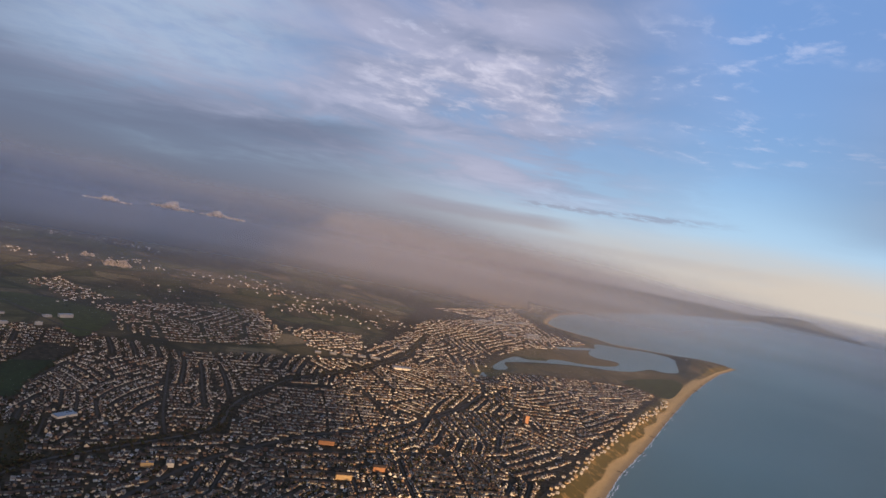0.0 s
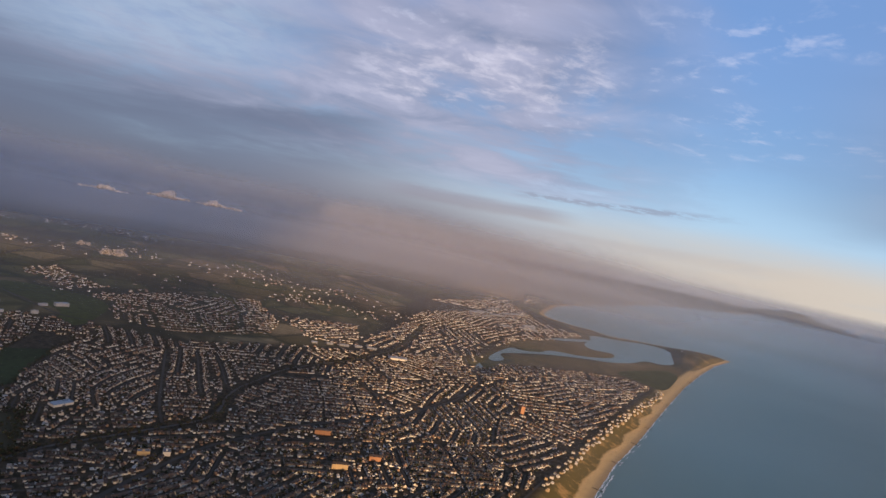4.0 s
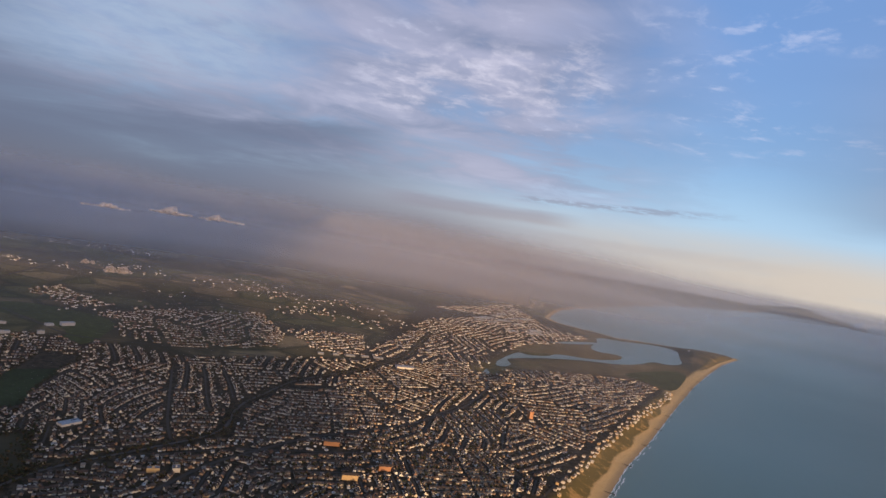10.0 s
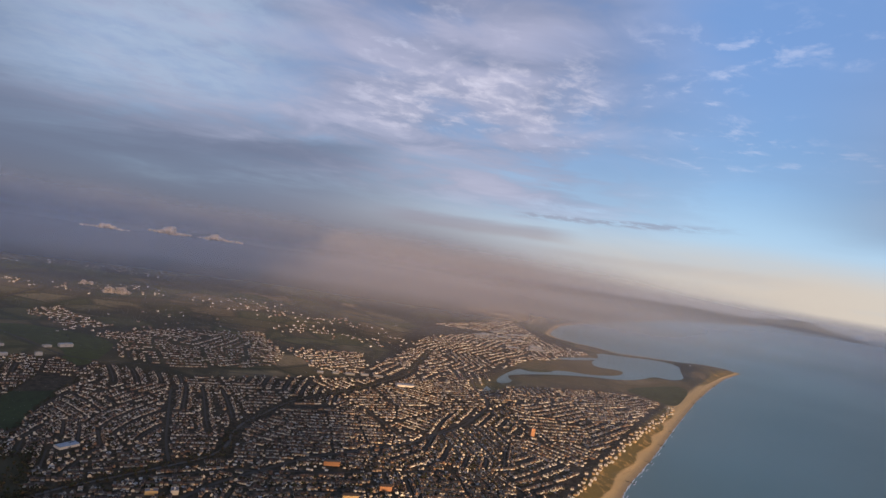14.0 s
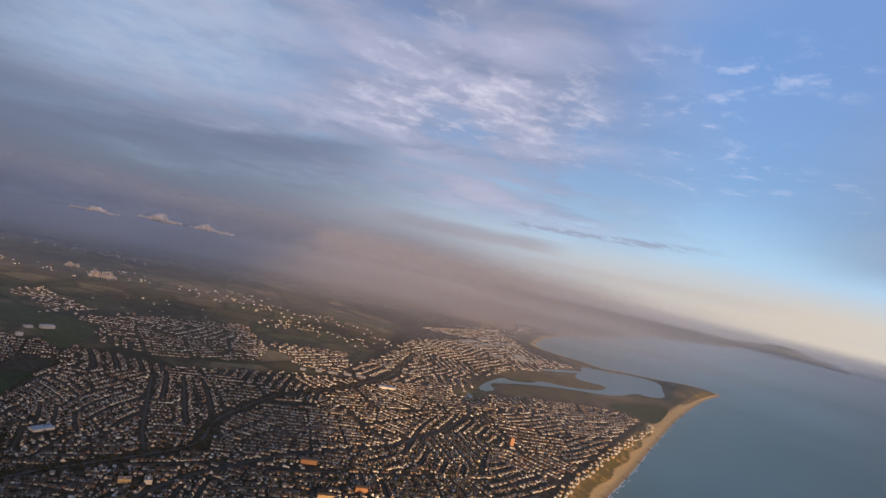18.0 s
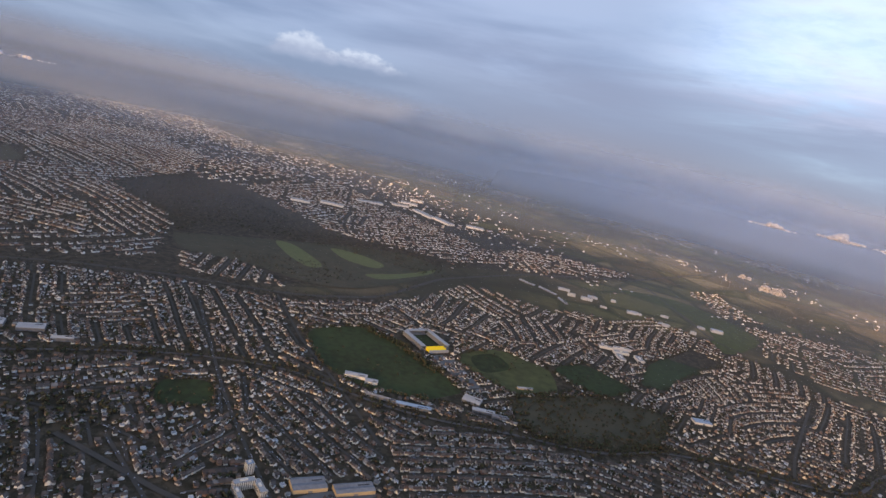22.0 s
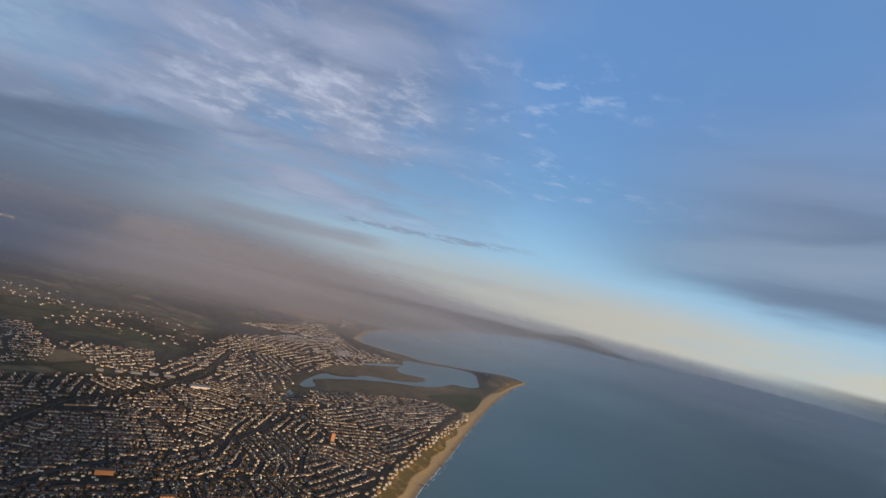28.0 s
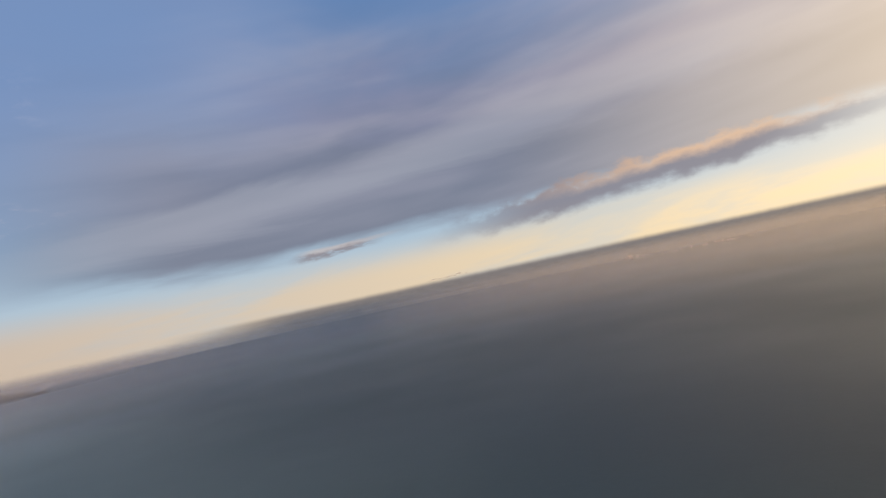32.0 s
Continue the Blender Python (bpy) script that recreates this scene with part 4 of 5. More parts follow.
# the nearest streets: rows of villas, each with its spacing
ROWS = [(16, [(-645, 305), (-616, 361), (-588, 434), (-564, 527), (-549, 611), (-530, 715)]), (16, [(-596, 311), (-571, 362), (-545, 435), (-530, 509), (-511, 588), (-485, 683)]),
        (17, [(-557, 275), (-527, 329), (-509, 401), (-486, 487), (-468, 562), (-454, 635)]), (17, [(-518, 271), (-488, 332), (-476, 386), (-450, 467), (-432, 540), (-413, 619)]),
        (15, [(-481, 245), (-460, 306), (-425, 365), (-390, 418), (-370, 463)]), (15, [(-700, 99), (-668, 141), (-631, 182), (-586, 230)]), (13, [(-731, 195), (-718, 246), (-715, 304)]),
        (14, [(-724, 143), (-691, 187), (-679, 237), (-685, 279)]), (16, [(-637, 86), (-603, 118), (-566, 156), (-532, 196)]), (12.5, [(-597, 792), (-476, 705), (-374, 630)]),
        (15, [(-585, 892), (-467, 905), (-371, 928), (-261, 933)]), (16, [(-580, 833), (-454, 737), (-365, 657)]), (16, [(-516, 835), (-418, 768), (-350, 703)]),
        (16, [(-482, 846), (-395, 799), (-318, 764)]), (16, [(-427, 884), (-343, 841), (-269, 803)]), (17, [(-386, 513), (-353, 577), (-332, 656), (-302, 708)]),
        (17, [(-343, 506), (-313, 571), (-290, 646), (-263, 725)]), (16, [(-354, 805), (-336, 906)])]
CLIFF_TOP = [[(-745, 60), (-800, 180), (-740, 310), (-600, 800), (-380, 640), (-330, 440), (-420, 200), (-590, 40)],
             [(-600, 800), (-610, 900), (-250, 950), (-190, 720), (-330, 440), (-380, 640)]]
lanes = []
for k, (space, line) in enumerate(ROWS):
    q = np.array(line, float)
    s = np.concatenate([[0], np.cumsum(np.hypot(*np.diff(q, axis=0).T))])
    u = np.arange(5, s[-1], space)
    u = u + rng.uniform(-1.2, 1.2, len(u))
    x, y = np.interp(u, s, q[:, 0]), np.interp(u, s, q[:, 1])
    x2, y2 = np.interp(u + 4, s, q[:, 0]), np.interp(u + 4, s, q[:, 1])
    turn = np.arctan2(y2 - y, x2 - x)
    turn = np.where(np.sin(turn) * -x - np.cos(turn) * -y > 0, turn, turn + math.pi)      # fronts turned to face the camera
    turn = np.where((u + 4 > s[-1]), np.median(turn), turn)
    for a, b, c in zip(x, y, turn):
        NEAR.append((a, b, c, int(rng.integers(0, 4))))
    HOUSES.append(np.stack([x, y, turn], 1))
    lane = np.stack([x + np.sin(turn) * 17, y - np.cos(turn) * 17], 1)
    if len(lane) > 3:
        STREETS.append(lane)
        lanes.append(strip(lane.tolist(), 6.5, 0.85))
    for i in range(len(x)):
        for _ in range(6):
            d, o = rng.choice([-1, 1, 1]) * rng.uniform(9, 21), rng.uniform(-8, 8)
            tree_x.append(np.array([x[i] - math.sin(turn[i]) * d + math.cos(turn[i]) * o])), tree_y.append(np.array([y[i] + math.cos(turn[i]) * d + math.sin(turn[i]) * o]))
            tree_h.append(rng.uniform(3.5, 9, 1))
    m = len(x)
    d = rng.uniform(11, 16, m)
    scatter("sheds", SHED, (WALLS, SHEDS), x - np.sin(turn) * d, y + np.cos(turn) * d, turn, np.stack([rng.uniform(3, 6, m), rng.uniform(3, 6, m), rng.uniform(2.3, 3.2, m)], 1),
            "garages and sheds in the gardens behind the villas", "sheds")
link("road", joined("road", lanes), kind="structure", label="grey residential streets in front of the villas", category="road", mats=(ASPHALT,))
CLAIMED += CLIFF_TOP
for area in CLIFF_TOP:                           # garden trees, in loose belts
    px, py = np.array(area, float).T
    x, y = rng.uniform(px.min(), px.max(), 3200), rng.uniform(py.min(), py.max(), 3200)
    ok = inside(area, x, y) & (np.sin(x / 31 + y / 57) * np.sin(y / 43 - x / 71) > -0.1)
    tree_x.append(x[ok]), tree_y.append(y[ok]), tree_h.append(rng.uniform(3.5, 10, ok.sum()))
count += district([(-1190, 110), (-1210, 410), (-750, 300), (-780, 160), (-700, 60)], 93, 52, 12.5, 1.25, trees=0.9)
count += district([(-660, 850), (-590, 1120), (-250, 1130), (-170, 910), (-300, 580)], 4, 52, 12.5, 1.25, trees=0.7)
count += district([(-590, 1140), (-640, 1450), (-460, 1600), (50, 1510), (-140, 990), (-250, 1140)], 60, 56, 12, 1.2, trees=0.7)
count += district([(-1030, 650), (-1100, 940), (-880, 1150), (-680, 1560), (-630, 1160), (-730, 540)], 7, 56, 9.5)
count += district([(-2100, -260), (-2050, 380), (-1890, 710), (-1540, 620), (-1570, 170), (-1650, -200)], 4, 62, 9.5, label="tight parallel rows of terraced houses", mix=0.2)
count += district([(-2590, 450), (-2390, 600), (-2030, 780), (-2170, 390)], 0, 70, 10)
count += district([(-1870, 1030), (-2170, 1640), (-1750, 1950), (-1530, 1680), (-1560, 1140)], 120, 72, 11, 1.05, curve=2.0)
count += district([(-1490, -170), (-1500, 210), (-1230, 310), (-900, 270), (-970, -100)], 1, 66, 13, 1.2, trees=1.1)
count += district([(-1470, 380), (-1370, 570), (-1000, 650), (-860, 520), (-900, 270)], 12, 60, 10.5)
count += district([(-1040, 740), (-980, 1030), (-750, 1270), (-730, 1240), (-830, 630)], 42, 60, 10)
count += district([(-1750, 1950), (-1780, 2450), (-1600, 2540), (-1390, 1890), (-1480, 1690)], 92, 70, 11)
count += district([(-850, 1440), (-880, 1740), (-660, 1690), (-720, 1600)], 58, 52, 10, curve=0.5)
count += district([(-1140, 1840), (-1250, 2240), (-1020, 2430), (-730, 1810), (-940, 1710)], 89, 64, 11, curve=2.2)
count += district([(-1000, 2440), (-760, 2540), (-620, 2270), (-590, 1940), (-680, 1730)], 118, 64, 11)
count += district([(-620, 2270), (-230, 2550), (-10, 2190), (-130, 1870), (-510, 1730)], 16, 64, 10.5)
count += district([(-540, 2840), (40, 3260), (160, 2820), (-10, 2220), (-230, 2550)], 146, 66, 11)
count += district([(-10, 2190), (110, 2680), (450, 3080), (350, 2120), (150, 2010)], 76, 66, 12, 1.05, trees=1.4)
count += district([(460, 3140), (1480, 3950), (1410, 3500), (520, 1950), (330, 1860)], 46, 74, 13, 1.2)
count += district([(930, 4000), (1400, 3940), (470, 3190), (390, 3330)], 15, 76, 12)
count += district([(-110, 1860), (520, 1950), (420, 1770), (-80, 1570)], 19, 52, 12, 1.1)
count += district([(-880, 1340), (-500, 1710), (-120, 1780), (-90, 1560), (-820, 1260)], 20, 58, 11.5, 1.1, trees=0.7)
count += district([(-1690, 3052), (-1480, 3476), (-1075, 3864), (-822, 3467), (-704, 3035), (-1113, 2675), (-1391, 2719)], 26, 84, 12, 1.1, 0.75, trees=0.9)
count += district(TOWN, 30, 72, 12, 1.1, trees=0.9)
count += district([(-350, 3000), (-10, 5050), (630, 5890), (520, 3740), (50, 3070)], 69, 92, 13, 1.25, 0.8, trees=0.6)
count += district([(-30, 5790), (880, 7160), (1110, 5740), (1420, 5460), (560, 4140), (630, 5890)], 31, 120, 17, 1.5, 0.7, trees=0.6)
count += district([(-2270, -900), (-2300, 310), (-3570, 650), (-4060, 650), (-5000, 950), (-6000, 700), (-6200, -300), (-6000, -1500), (-4000, -1600)], 23, 92, 14, 1.35, 0.85, trees=0.35, mix=0.3, cell=480)
count += district([(-3940, 990), (-4600, 1900), (-3310, 2150), (-2540, 2270), (-2500, 1680), (-2960, 1230)], 67, 90, 13, 1.25, 0.75, mix=0.6, cell=260)
count += district([(-2940, 2580), (-2520, 3170), (-2350, 2740), (-2430, 2180), (-2670, 1960)], 63, 90, 13, 1.2, 0.8)
count += district([(-2270, 3330), (-2220, 3610), (-1700, 3280), (-1830, 3090)], 169, 90, 15, 1.3, 0.6)
count += district([(-830, 3498), (-400, 3735), (-299, 3120), (-561, 3101)], 19, 84, 12, 1.2, 0.85)
count += district([(-1094, 4250), (-703, 4650), (-644, 4316), (-1021, 3932)], 30, 150, 20, 1.2, 0.5, trees=1.2)
count += district([(210, 7990), (1090, 9260), (1540, 7850), (840, 6840)], 39, 200, 30, 2.2, 0.4, trees=0.3)
count += district([(-6000, -1500), (-6200, -300), (-6000, 700), (-5000, 950), (-4060, 650), (-3940, 990), (-4600, 1900), (-6200, 1750), (-8400, 1300), (-8500, 0), (-7000, -1300)], 40, 150, 20, 1.7, 0.5, trees=0.5, mix=0.7, cell=420)
count += district([(-4600, 1900), (-3310, 2150), (-2940, 2580), (-2700, 3000), (-3300, 3000), (-5200, 2900), (-6200, 1750)], 60, 190, 24, 1.7, 0.3, trees=0.5, mix=0.8, cell=330)

# the backs of the blocks: infill houses, annexes and workshops wherever ground is left
CELL, X0, Y0 = 4.0, -2300.0, -500.0
taken, lean = np.zeros((660, 760), bool), np.zeros((660, 760))
hx, hy, hturn = np.concatenate(HOUSES).T
ci, cj = ((hx - X0) / CELL).astype(int), ((hy - Y0) / CELL).astype(int)
ok = (ci > 8) & (ci < 650) & (cj > 8) & (cj < 750)
ci, cj, hturn = ci[ok], cj[ok], hturn[ok]
for di in range(-8, 9):
    for dj in range(-8, 9):
        lean[ci + di, cj + dj] = hturn
        if abs(di) < 3 and abs(dj) < 3:
            taken[ci + di, cj + dj] = True
for line in STREETS:
    s = np.concatenate([[0], np.cumsum(np.hypot(*np.diff(line, axis=0).T))])
    u = np.arange(0, s[-1], 3.0)
    ci, cj = ((np.interp(u, s, line[:, 0]) - X0) / CELL).astype(int), ((np.interp(u, s, line[:, 1]) - Y0) / CELL).astype(int)
    ok = (ci > 2) & (ci < 657) & (cj > 2) & (cj < 757)
    for di, dj in itertools.product((-1, 0, 1), (-1, 0, 1)):
        taken[ci[ok] + di, cj[ok] + dj] = True
fx, fy = np.meshgrid(np.arange(X0 + 40, 300, 14.5), np.arange(Y0 + 40, 2500, 14.5))
fx, fy = fx.ravel() + rng.uniform(-3.5, 3.5, fx.size), fy.ravel() + rng.uniform(-3.5, 3.5, fy.size)
ci, cj = ((fx - X0) / CELL).astype(int), ((fy - Y0) / CELL).astype(int)
ok = ~taken[ci, cj] & inside(TOWN, fx, fy) & (np.hypot(fx, fy) < 2300) & (rng.random(len(fx)) < 0.5)
fx, fy, ci, cj = fx[ok], fy[ok], ci[ok], cj[ok]
ok = free_ground(fx, fy, 5)
fx, fy, ft = fx[ok], fy[ok], lean[ci[ok], cj[ok]] + rng.choice([0, math.pi / 2], ok.sum())
pick = rng.integers(0, 5, len(fx))
for i, sh in enumerate(SHAPES + [SHED]):
    k = pick == i
    m = k.sum()
    scatter("houses", sh, (WALLS, SHEDS if i == 4 else ROOFS), fx[k], fy[k], ft[k], np.stack([rng.uniform(6, 10, m), rng.uniform(6, 10, m), rng.uniform(3.2, 5.6, m)], 1),
            "infill houses, annexes and workshops behind the streets", "houses")

# hamlets and farms scattered over the plain
for i in range(64):
    a, r = radians(rng.uniform(-104, 10)), rng.uniform(3300, 7600)
    cx, cy = r * math.sin(a), r * math.cos(a)
    k = rng.integers(6, 34)
    hx, hy = cx + rng.normal(0, 200, k), cy + rng.normal(0, 130, k)
    ok = (signed(COAST, hx, hy) > 300) & (signed(HARBOUR, hx, hy) < -120) & (height(hx, hy) > -24)
    hx, hy = hx[ok], hy[ok]
    k = len(hx)
    scatter("houses", SHAPES[i % 4], (WALLS, ROOFS), hx, hy, rng.uniform(0, 6.28, k), np.stack([rng.uniform(9, 17, k), rng.uniform(8, 11, k), rng.uniform(4, 6, k)], 1), "scattered hamlet of pale houses and barns", "houses")
    tree_x.append(cx + rng.normal(0, 200, 30)), tree_y.append(cy + rng.normal(0, 160, 30)), tree_h.append(rng.uniform(9, 18, 30))
wood([(-885, 160), (-900, 195), (-860, 212), (-838, 185), (-850, 155)], 6, (8, 13))
wood(WOOD, 17)
tree_line(WOOD + WOOD[:1], 34, 4, keep=1)
wood(COPSE, 21)
tree_line(COPSE + COPSE[:1], 70, 6, keep=1)
wood([(-2900, 560), (-2890, 1050), (-2740, 1500), (-2450, 1810), (-2250, 1450), (-2500, 1250), (-2760, 850)], 19)
wood([(-2450, 600), (-2350, 1000), (-2150, 1100), (-2060, 850), (-2330, 630)], 22)
wood([(-1690, 860), (-1690, 905), (-1540, 965), (-1340, 1000), (-1340, 960), (-1530, 925)], 9)
wood([(-1260, 160), (-1360, 60), (-1280, -60), (-1130, 60)], 14)
wood([(2100, 5150), (2300, 5650), (2640, 5830), (2760, 5700), (2450, 5400)], 26, (4, 8))
wood([(-3200, 3300), (-2300, 4300), (-1200, 4200), (-1500, 3650), (-2500, 3150)], 48)
for a, s, k in ((RAIL, 24, 3.5), (BYPASS, 50, 6)):
    tree_line(a, s, k, keep=9)
for a in (PARK, PITCHES, GREEN, FIELD, SQUARE, COMMON_LAND):
    tree_line(a + a[:1], 12, 6, keep=1)
for a, n in ((PARK, 40), (PITCHES, 30), (GREEN, 34), (SQUARE, 14), (FIELD, 16), (LEA, 30)):
    px, py = np.array(a, float).T
    x, y = rng.normal(px.mean(), px.std(), n * 3), rng.normal(py.mean(), py.std(), n * 3)
    ok = inside(a, x, y) & (np.sin(x / 47) * np.sin(y / 61) > 0.1)
    tree_x.append(x[ok]), tree_y.append(y[ok]), tree_h.append(rng.uniform(6, 12, ok.sum()))
tree_line([(-1150, 1010), (-1000, 1060), (-900, 1220), (-870, 1400)], 30, 3)

tx, ty, th = map(np.concatenate, (tree_x, tree_y, tree_h))
ok = (signed(COAST, tx, ty) > 120) & (signed(HARBOUR, tx, ty) < -20) & (line_distance(HIGH_STREET, tx, ty) > 10)
tx, ty, th = tx[ok], ty[ok], th[ok]
kind = np.where(np.hypot(tx, ty) < 2100, rng.integers(0, 4, len(tx)), rng.integers(4, 7, len(tx)))
for i, sh in enumerate(TREES + FAR_TREES):
    k = kind == i
    size = np.stack([th[k] * rng.uniform(0.9, 1.4, k.sum())] * 2 + [th[k]], 1)
    scatter("trees", sh, (BARK, CROWNS), tx[k], ty[k], rng.uniform(0, 6.28, k.sum()), size, "dark bare winter trees and evergreens among the gardens", "trees", 0.2)


# ---- far island and clouds ----
def empty(name, x, y, z, turn, label, category, group=""):
    ob = new(name)
    ob.matrix_basis = Matrix.Translation((x * S, y * S, z * S)) @ Matrix.Rotation(turn, 4, "Z")
    return tagged(ob, label, category, group)


def island():
    """A long down with a white chalk face at its seaward end."""
    n, rows = 60, 7
    v, f, idx = [], [], []
    for i in range(n + 1):
        t = i / n
        a, r = radians(24.5 + 10.7 * t), 20600 + 500 * math.sin(t * 3)
        top = 100 + 190 * math.exp(-((t - 0.55) / 0.2) ** 2) + 90 * smooth(t, 0.9, 0.97) + 22 * math.sin(t * 23) * (1 - t)
        for k in range(rows):
            q = k / (rows - 1)
            w = 1400 * (q - 0.35)
            h = -30 + top * max(0.0, 1 - ((q - 0.45) / 0.55) ** 2) ** 0.8
            v.append(((r + w) * math.sin(a), (r + w) * math.cos(a), h))
    for i in range(n):
        for k in range(rows - 1):
            f.append((i * rows + k, i * rows + k + 1, (i + 1) * rows + k + 1, (i + 1) * rows + k))
            idx.append(1 if i > 54 else 0)
    k0 = n * rows
    f.append(tuple(range(k0, k0 + rows)))
    idx.append(1)
    link("island", mesh_of("island", v, f, idx), kind="structure", label="distant grey-green down with white chalk cliff end", category="island", mats=(DOWNLAND, CHALK))


def ball(rng, level=2):
    bm = bmesh.new()
    bmesh.ops.create_icosphere(bm, subdivisions=level, radius=1)
    v = np.array([q.co for q in bm.verts])
    f = [tuple(q.index for q in t.verts) for t in bm.faces]
    bm.free()
    return v, f


BALL_V, BALL_F = ball(rng)


def cloud(bearing, lift, distance, wide, tall, count, seed, label, deep=0.35, puff=0.28, mat=CLOUD):
    """Heaped cloud: many ragged puffs on a level base."""
    r = np.random.default_rng(seed)
    a = radians(bearing)
    cx, cy, cz = distance * math.sin(a), distance * math.cos(a), 720 + distance * math.tan(radians(lift))
    pieces = []
    for i in range(count):
        t = r.uniform(-1, 1)
        env = max(0.15, (1 - abs(t) ** 1.7)) * (0.7 + 0.5 * math.sin(t * 5 + seed))
        size = tall * r.uniform(0.3, 1.0) ** 1.5 * puff / 0.28 * (0.3 + 0.7 * env) * 0.6
        h = r.uniform(0, 1) * tall * env
        v = BALL_V * (1 + 0.32 * np.sin(BALL_V @ r.normal(0, 3.2, (3, 3)) + r.uniform(0, 6, 3)).mean(1, keepdims=True)) * r.uniform(0.94, 1.06, (len(BALL_V), 1))
        v = v * (size * 1.5, size * 1.2, size) + (t * wide / 2, r.uniform(-1, 1) * wide * deep / 2, h)
        v[:, 2] = np.maximum(v[:, 2], -0.4 * tall)
        q = v.copy()
        q[:, 0] = cx + v[:, 0] * math.cos(a) + v[:, 1] * math.sin(a)
        q[:, 1] = cy - v[:, 0] * math.sin(a) + v[:, 1] * math.cos(a)
        q[:, 2] += cz
        pieces.append((q, BALL_F))
    ob = link("cloud", joined("cloud", pieces), kind="stuff", label=label, category="cloud", mats=(mat,))
    skin = ob.modifiers.new("skin", "REMESH")            # the puffs grown into one body
    skin.mode, skin.voxel_size, skin.use_smooth_shade = "VOXEL", tall * 0.07 * S, True
    return ob


island()
cloud(-29.2, -3.0, 1800, 112, 8, 110, 1, "small pale pink cloud under the slate bank")
cloud(-24.3, -2.7, 1800, 106, 12, 130, 2, "small pale pink heaped cloud", 0.35, 0.3)
cloud(-20.2, -2.7, 1800, 118, 9.5, 130, 3, "small pale pink flat cloud", 0.35, 0.3)
cloud(-29.9, -7.7, 3500, 64, 20, 34, 4, "small white puff of low cloud", 0.5, 0.24, LOW_CLOUD)
cloud(-27.6, -8.2, 3500, 125, 34, 110, 5, "ragged white puff of low cloud", 0.5, 0.2, LOW_CLOUD)
cloud(69.6, 0.02, 9500, 700, 36, 60, 12, "row of small cream clouds along the sea's horizon", 0.3, 0.16)
cloud(91.5, -2.0, 9500, 2000, 35, 90, 13, "long thin cream cloud low over the sea", 0.2, 0.2)
cloud(86.0, -1.8, 9800, 550, 48, 50, 14, "ragged cream cloud low over the sea", 0.2, 0.2)
cloud(-96.6, -2.9, 3540, 330, 48, 80, 6, "bright cream heaped cloud low over the far suburbs")
cloud(-101.0, -2.8, 3540, 90, 28, 34, 7, "small bright cream cloud")
cloud(-99.3, -1.0, 3560, 66, 36, 30, 8, "small cream puff of cloud")
cloud(-92.2, -2.95, 3560, 220, 12, 50, 9, "thin white streak of low cloud")


def shade_shelf(z, first, last, edge, slope, reach):
    """Unseen cloud sheet towards the sun, added to shade the landward half."""
    r = np.random.default_rng(3)
    ux, uy = math.sin(sa), math.cos(sa)                     # towards the sun, level
    px, py = -uy, ux                                        # across
    away = z / math.tan(se)
    n_u, n_v, v = 60, 40, []
    for j in range(n_v + 1):
        for i in range(n_u + 1):
            along = first + (last - first) * j / n_v
            across = edge + min(slope * max(0, -700 - along), reach) - 9000 * i / n_u
            rag = 120 * math.sin(j * 0.9) + 80 * math.sin(j * 2.3 + 1)
            across += rag * (1 - i / n_u)
            x, y = px * across + ux * (along + away), py * across + uy * (along + away)
            v.append((x, y, z + 60 * math.sin(i * 0.7) * math.sin(j * 0.8) + r.uniform(-25, 25)))
    f = [(j * (n_u + 1) + i, j * (n_u + 1) + i + 1, (j + 1) * (n_u + 1) + i + 1, (j + 1) * (n_u + 1) + i) for j in range(n_v) for i in range(n_u)]
    me = mesh_of("cloud_bank", v, f)
    ob = link("cloud_bank", me, kind="stuff", label="unseen grey cloud sheet added to shade the land", category="cloud", mats=(SHADE_CLOUD,))
    ob.modifiers.new("depth", "SOLIDIFY").thickness = 90 * S


# added out of view: the low sheet shades the town, the high one the far haze
shade_shelf(1500, -4300, 3400, -120, 0.65, 950)
shade_shelf(4000, -23000, -6000, -300, 0.28, 6000)


# ---- landmark buildings ----
def prism(outline, z0, z1):
    """Upright walls round an outline, in metres about the thing's own origin."""
    bm = bmesh.new()
    lo = [bm.verts.new((x * S, y * S, z0 * S)) for x, y in outline]
    hi = [bm.verts.new((x * S, y * S, z1 * S)) for x, y in outline]
    n = len(outline)
    for i in range(n):
        bm.faces.new((lo[i], lo[(i + 1) % n], hi[(i + 1) % n], hi[i]))
    return bm, lo, hi


def slab(outline, z0, z1):
    bm, lo, hi = prism(outline, z0, z1)
    bm.faces.new(hi)
    bm.faces.new(lo[::-1])
    return bm


def rect(x0, y0, x1, y1):
    return [(x0, y0), (x1, y0), (x1, y1), (x0, y1)]


def at_ground(x, y):
    return float(height(np.array([x], float), np.array([y], float))[0])


def gable_roof(w, d, z, rise, over=0.6):
    bm = bmesh.new()
    x, y = w / 2 + over, d / 2 + over
    v = [bm.verts.new((a * S, b * S, c * S)) for a, b, c in ((-x, -y, z), (x, -y, z), (x, y, z), (-x, y, z), (-x, 0, z + rise), (x, 0, z + rise))]
    for q in ((0, 1, 5, 4), (2, 3, 4, 5), (1, 2, 5), (3, 0, 4), (3, 2, 1, 0)):
        bm.faces.new([v[i] for i in q])
    return bm


def roof_light(parent, x, y, z, w, d, mat):
    part("roof_light", slab(rect(x - w / 2, y - d / 2, x + w / 2, y + d / 2), z, z + 1.2), mat, parent, "raised strip of roof glazing")


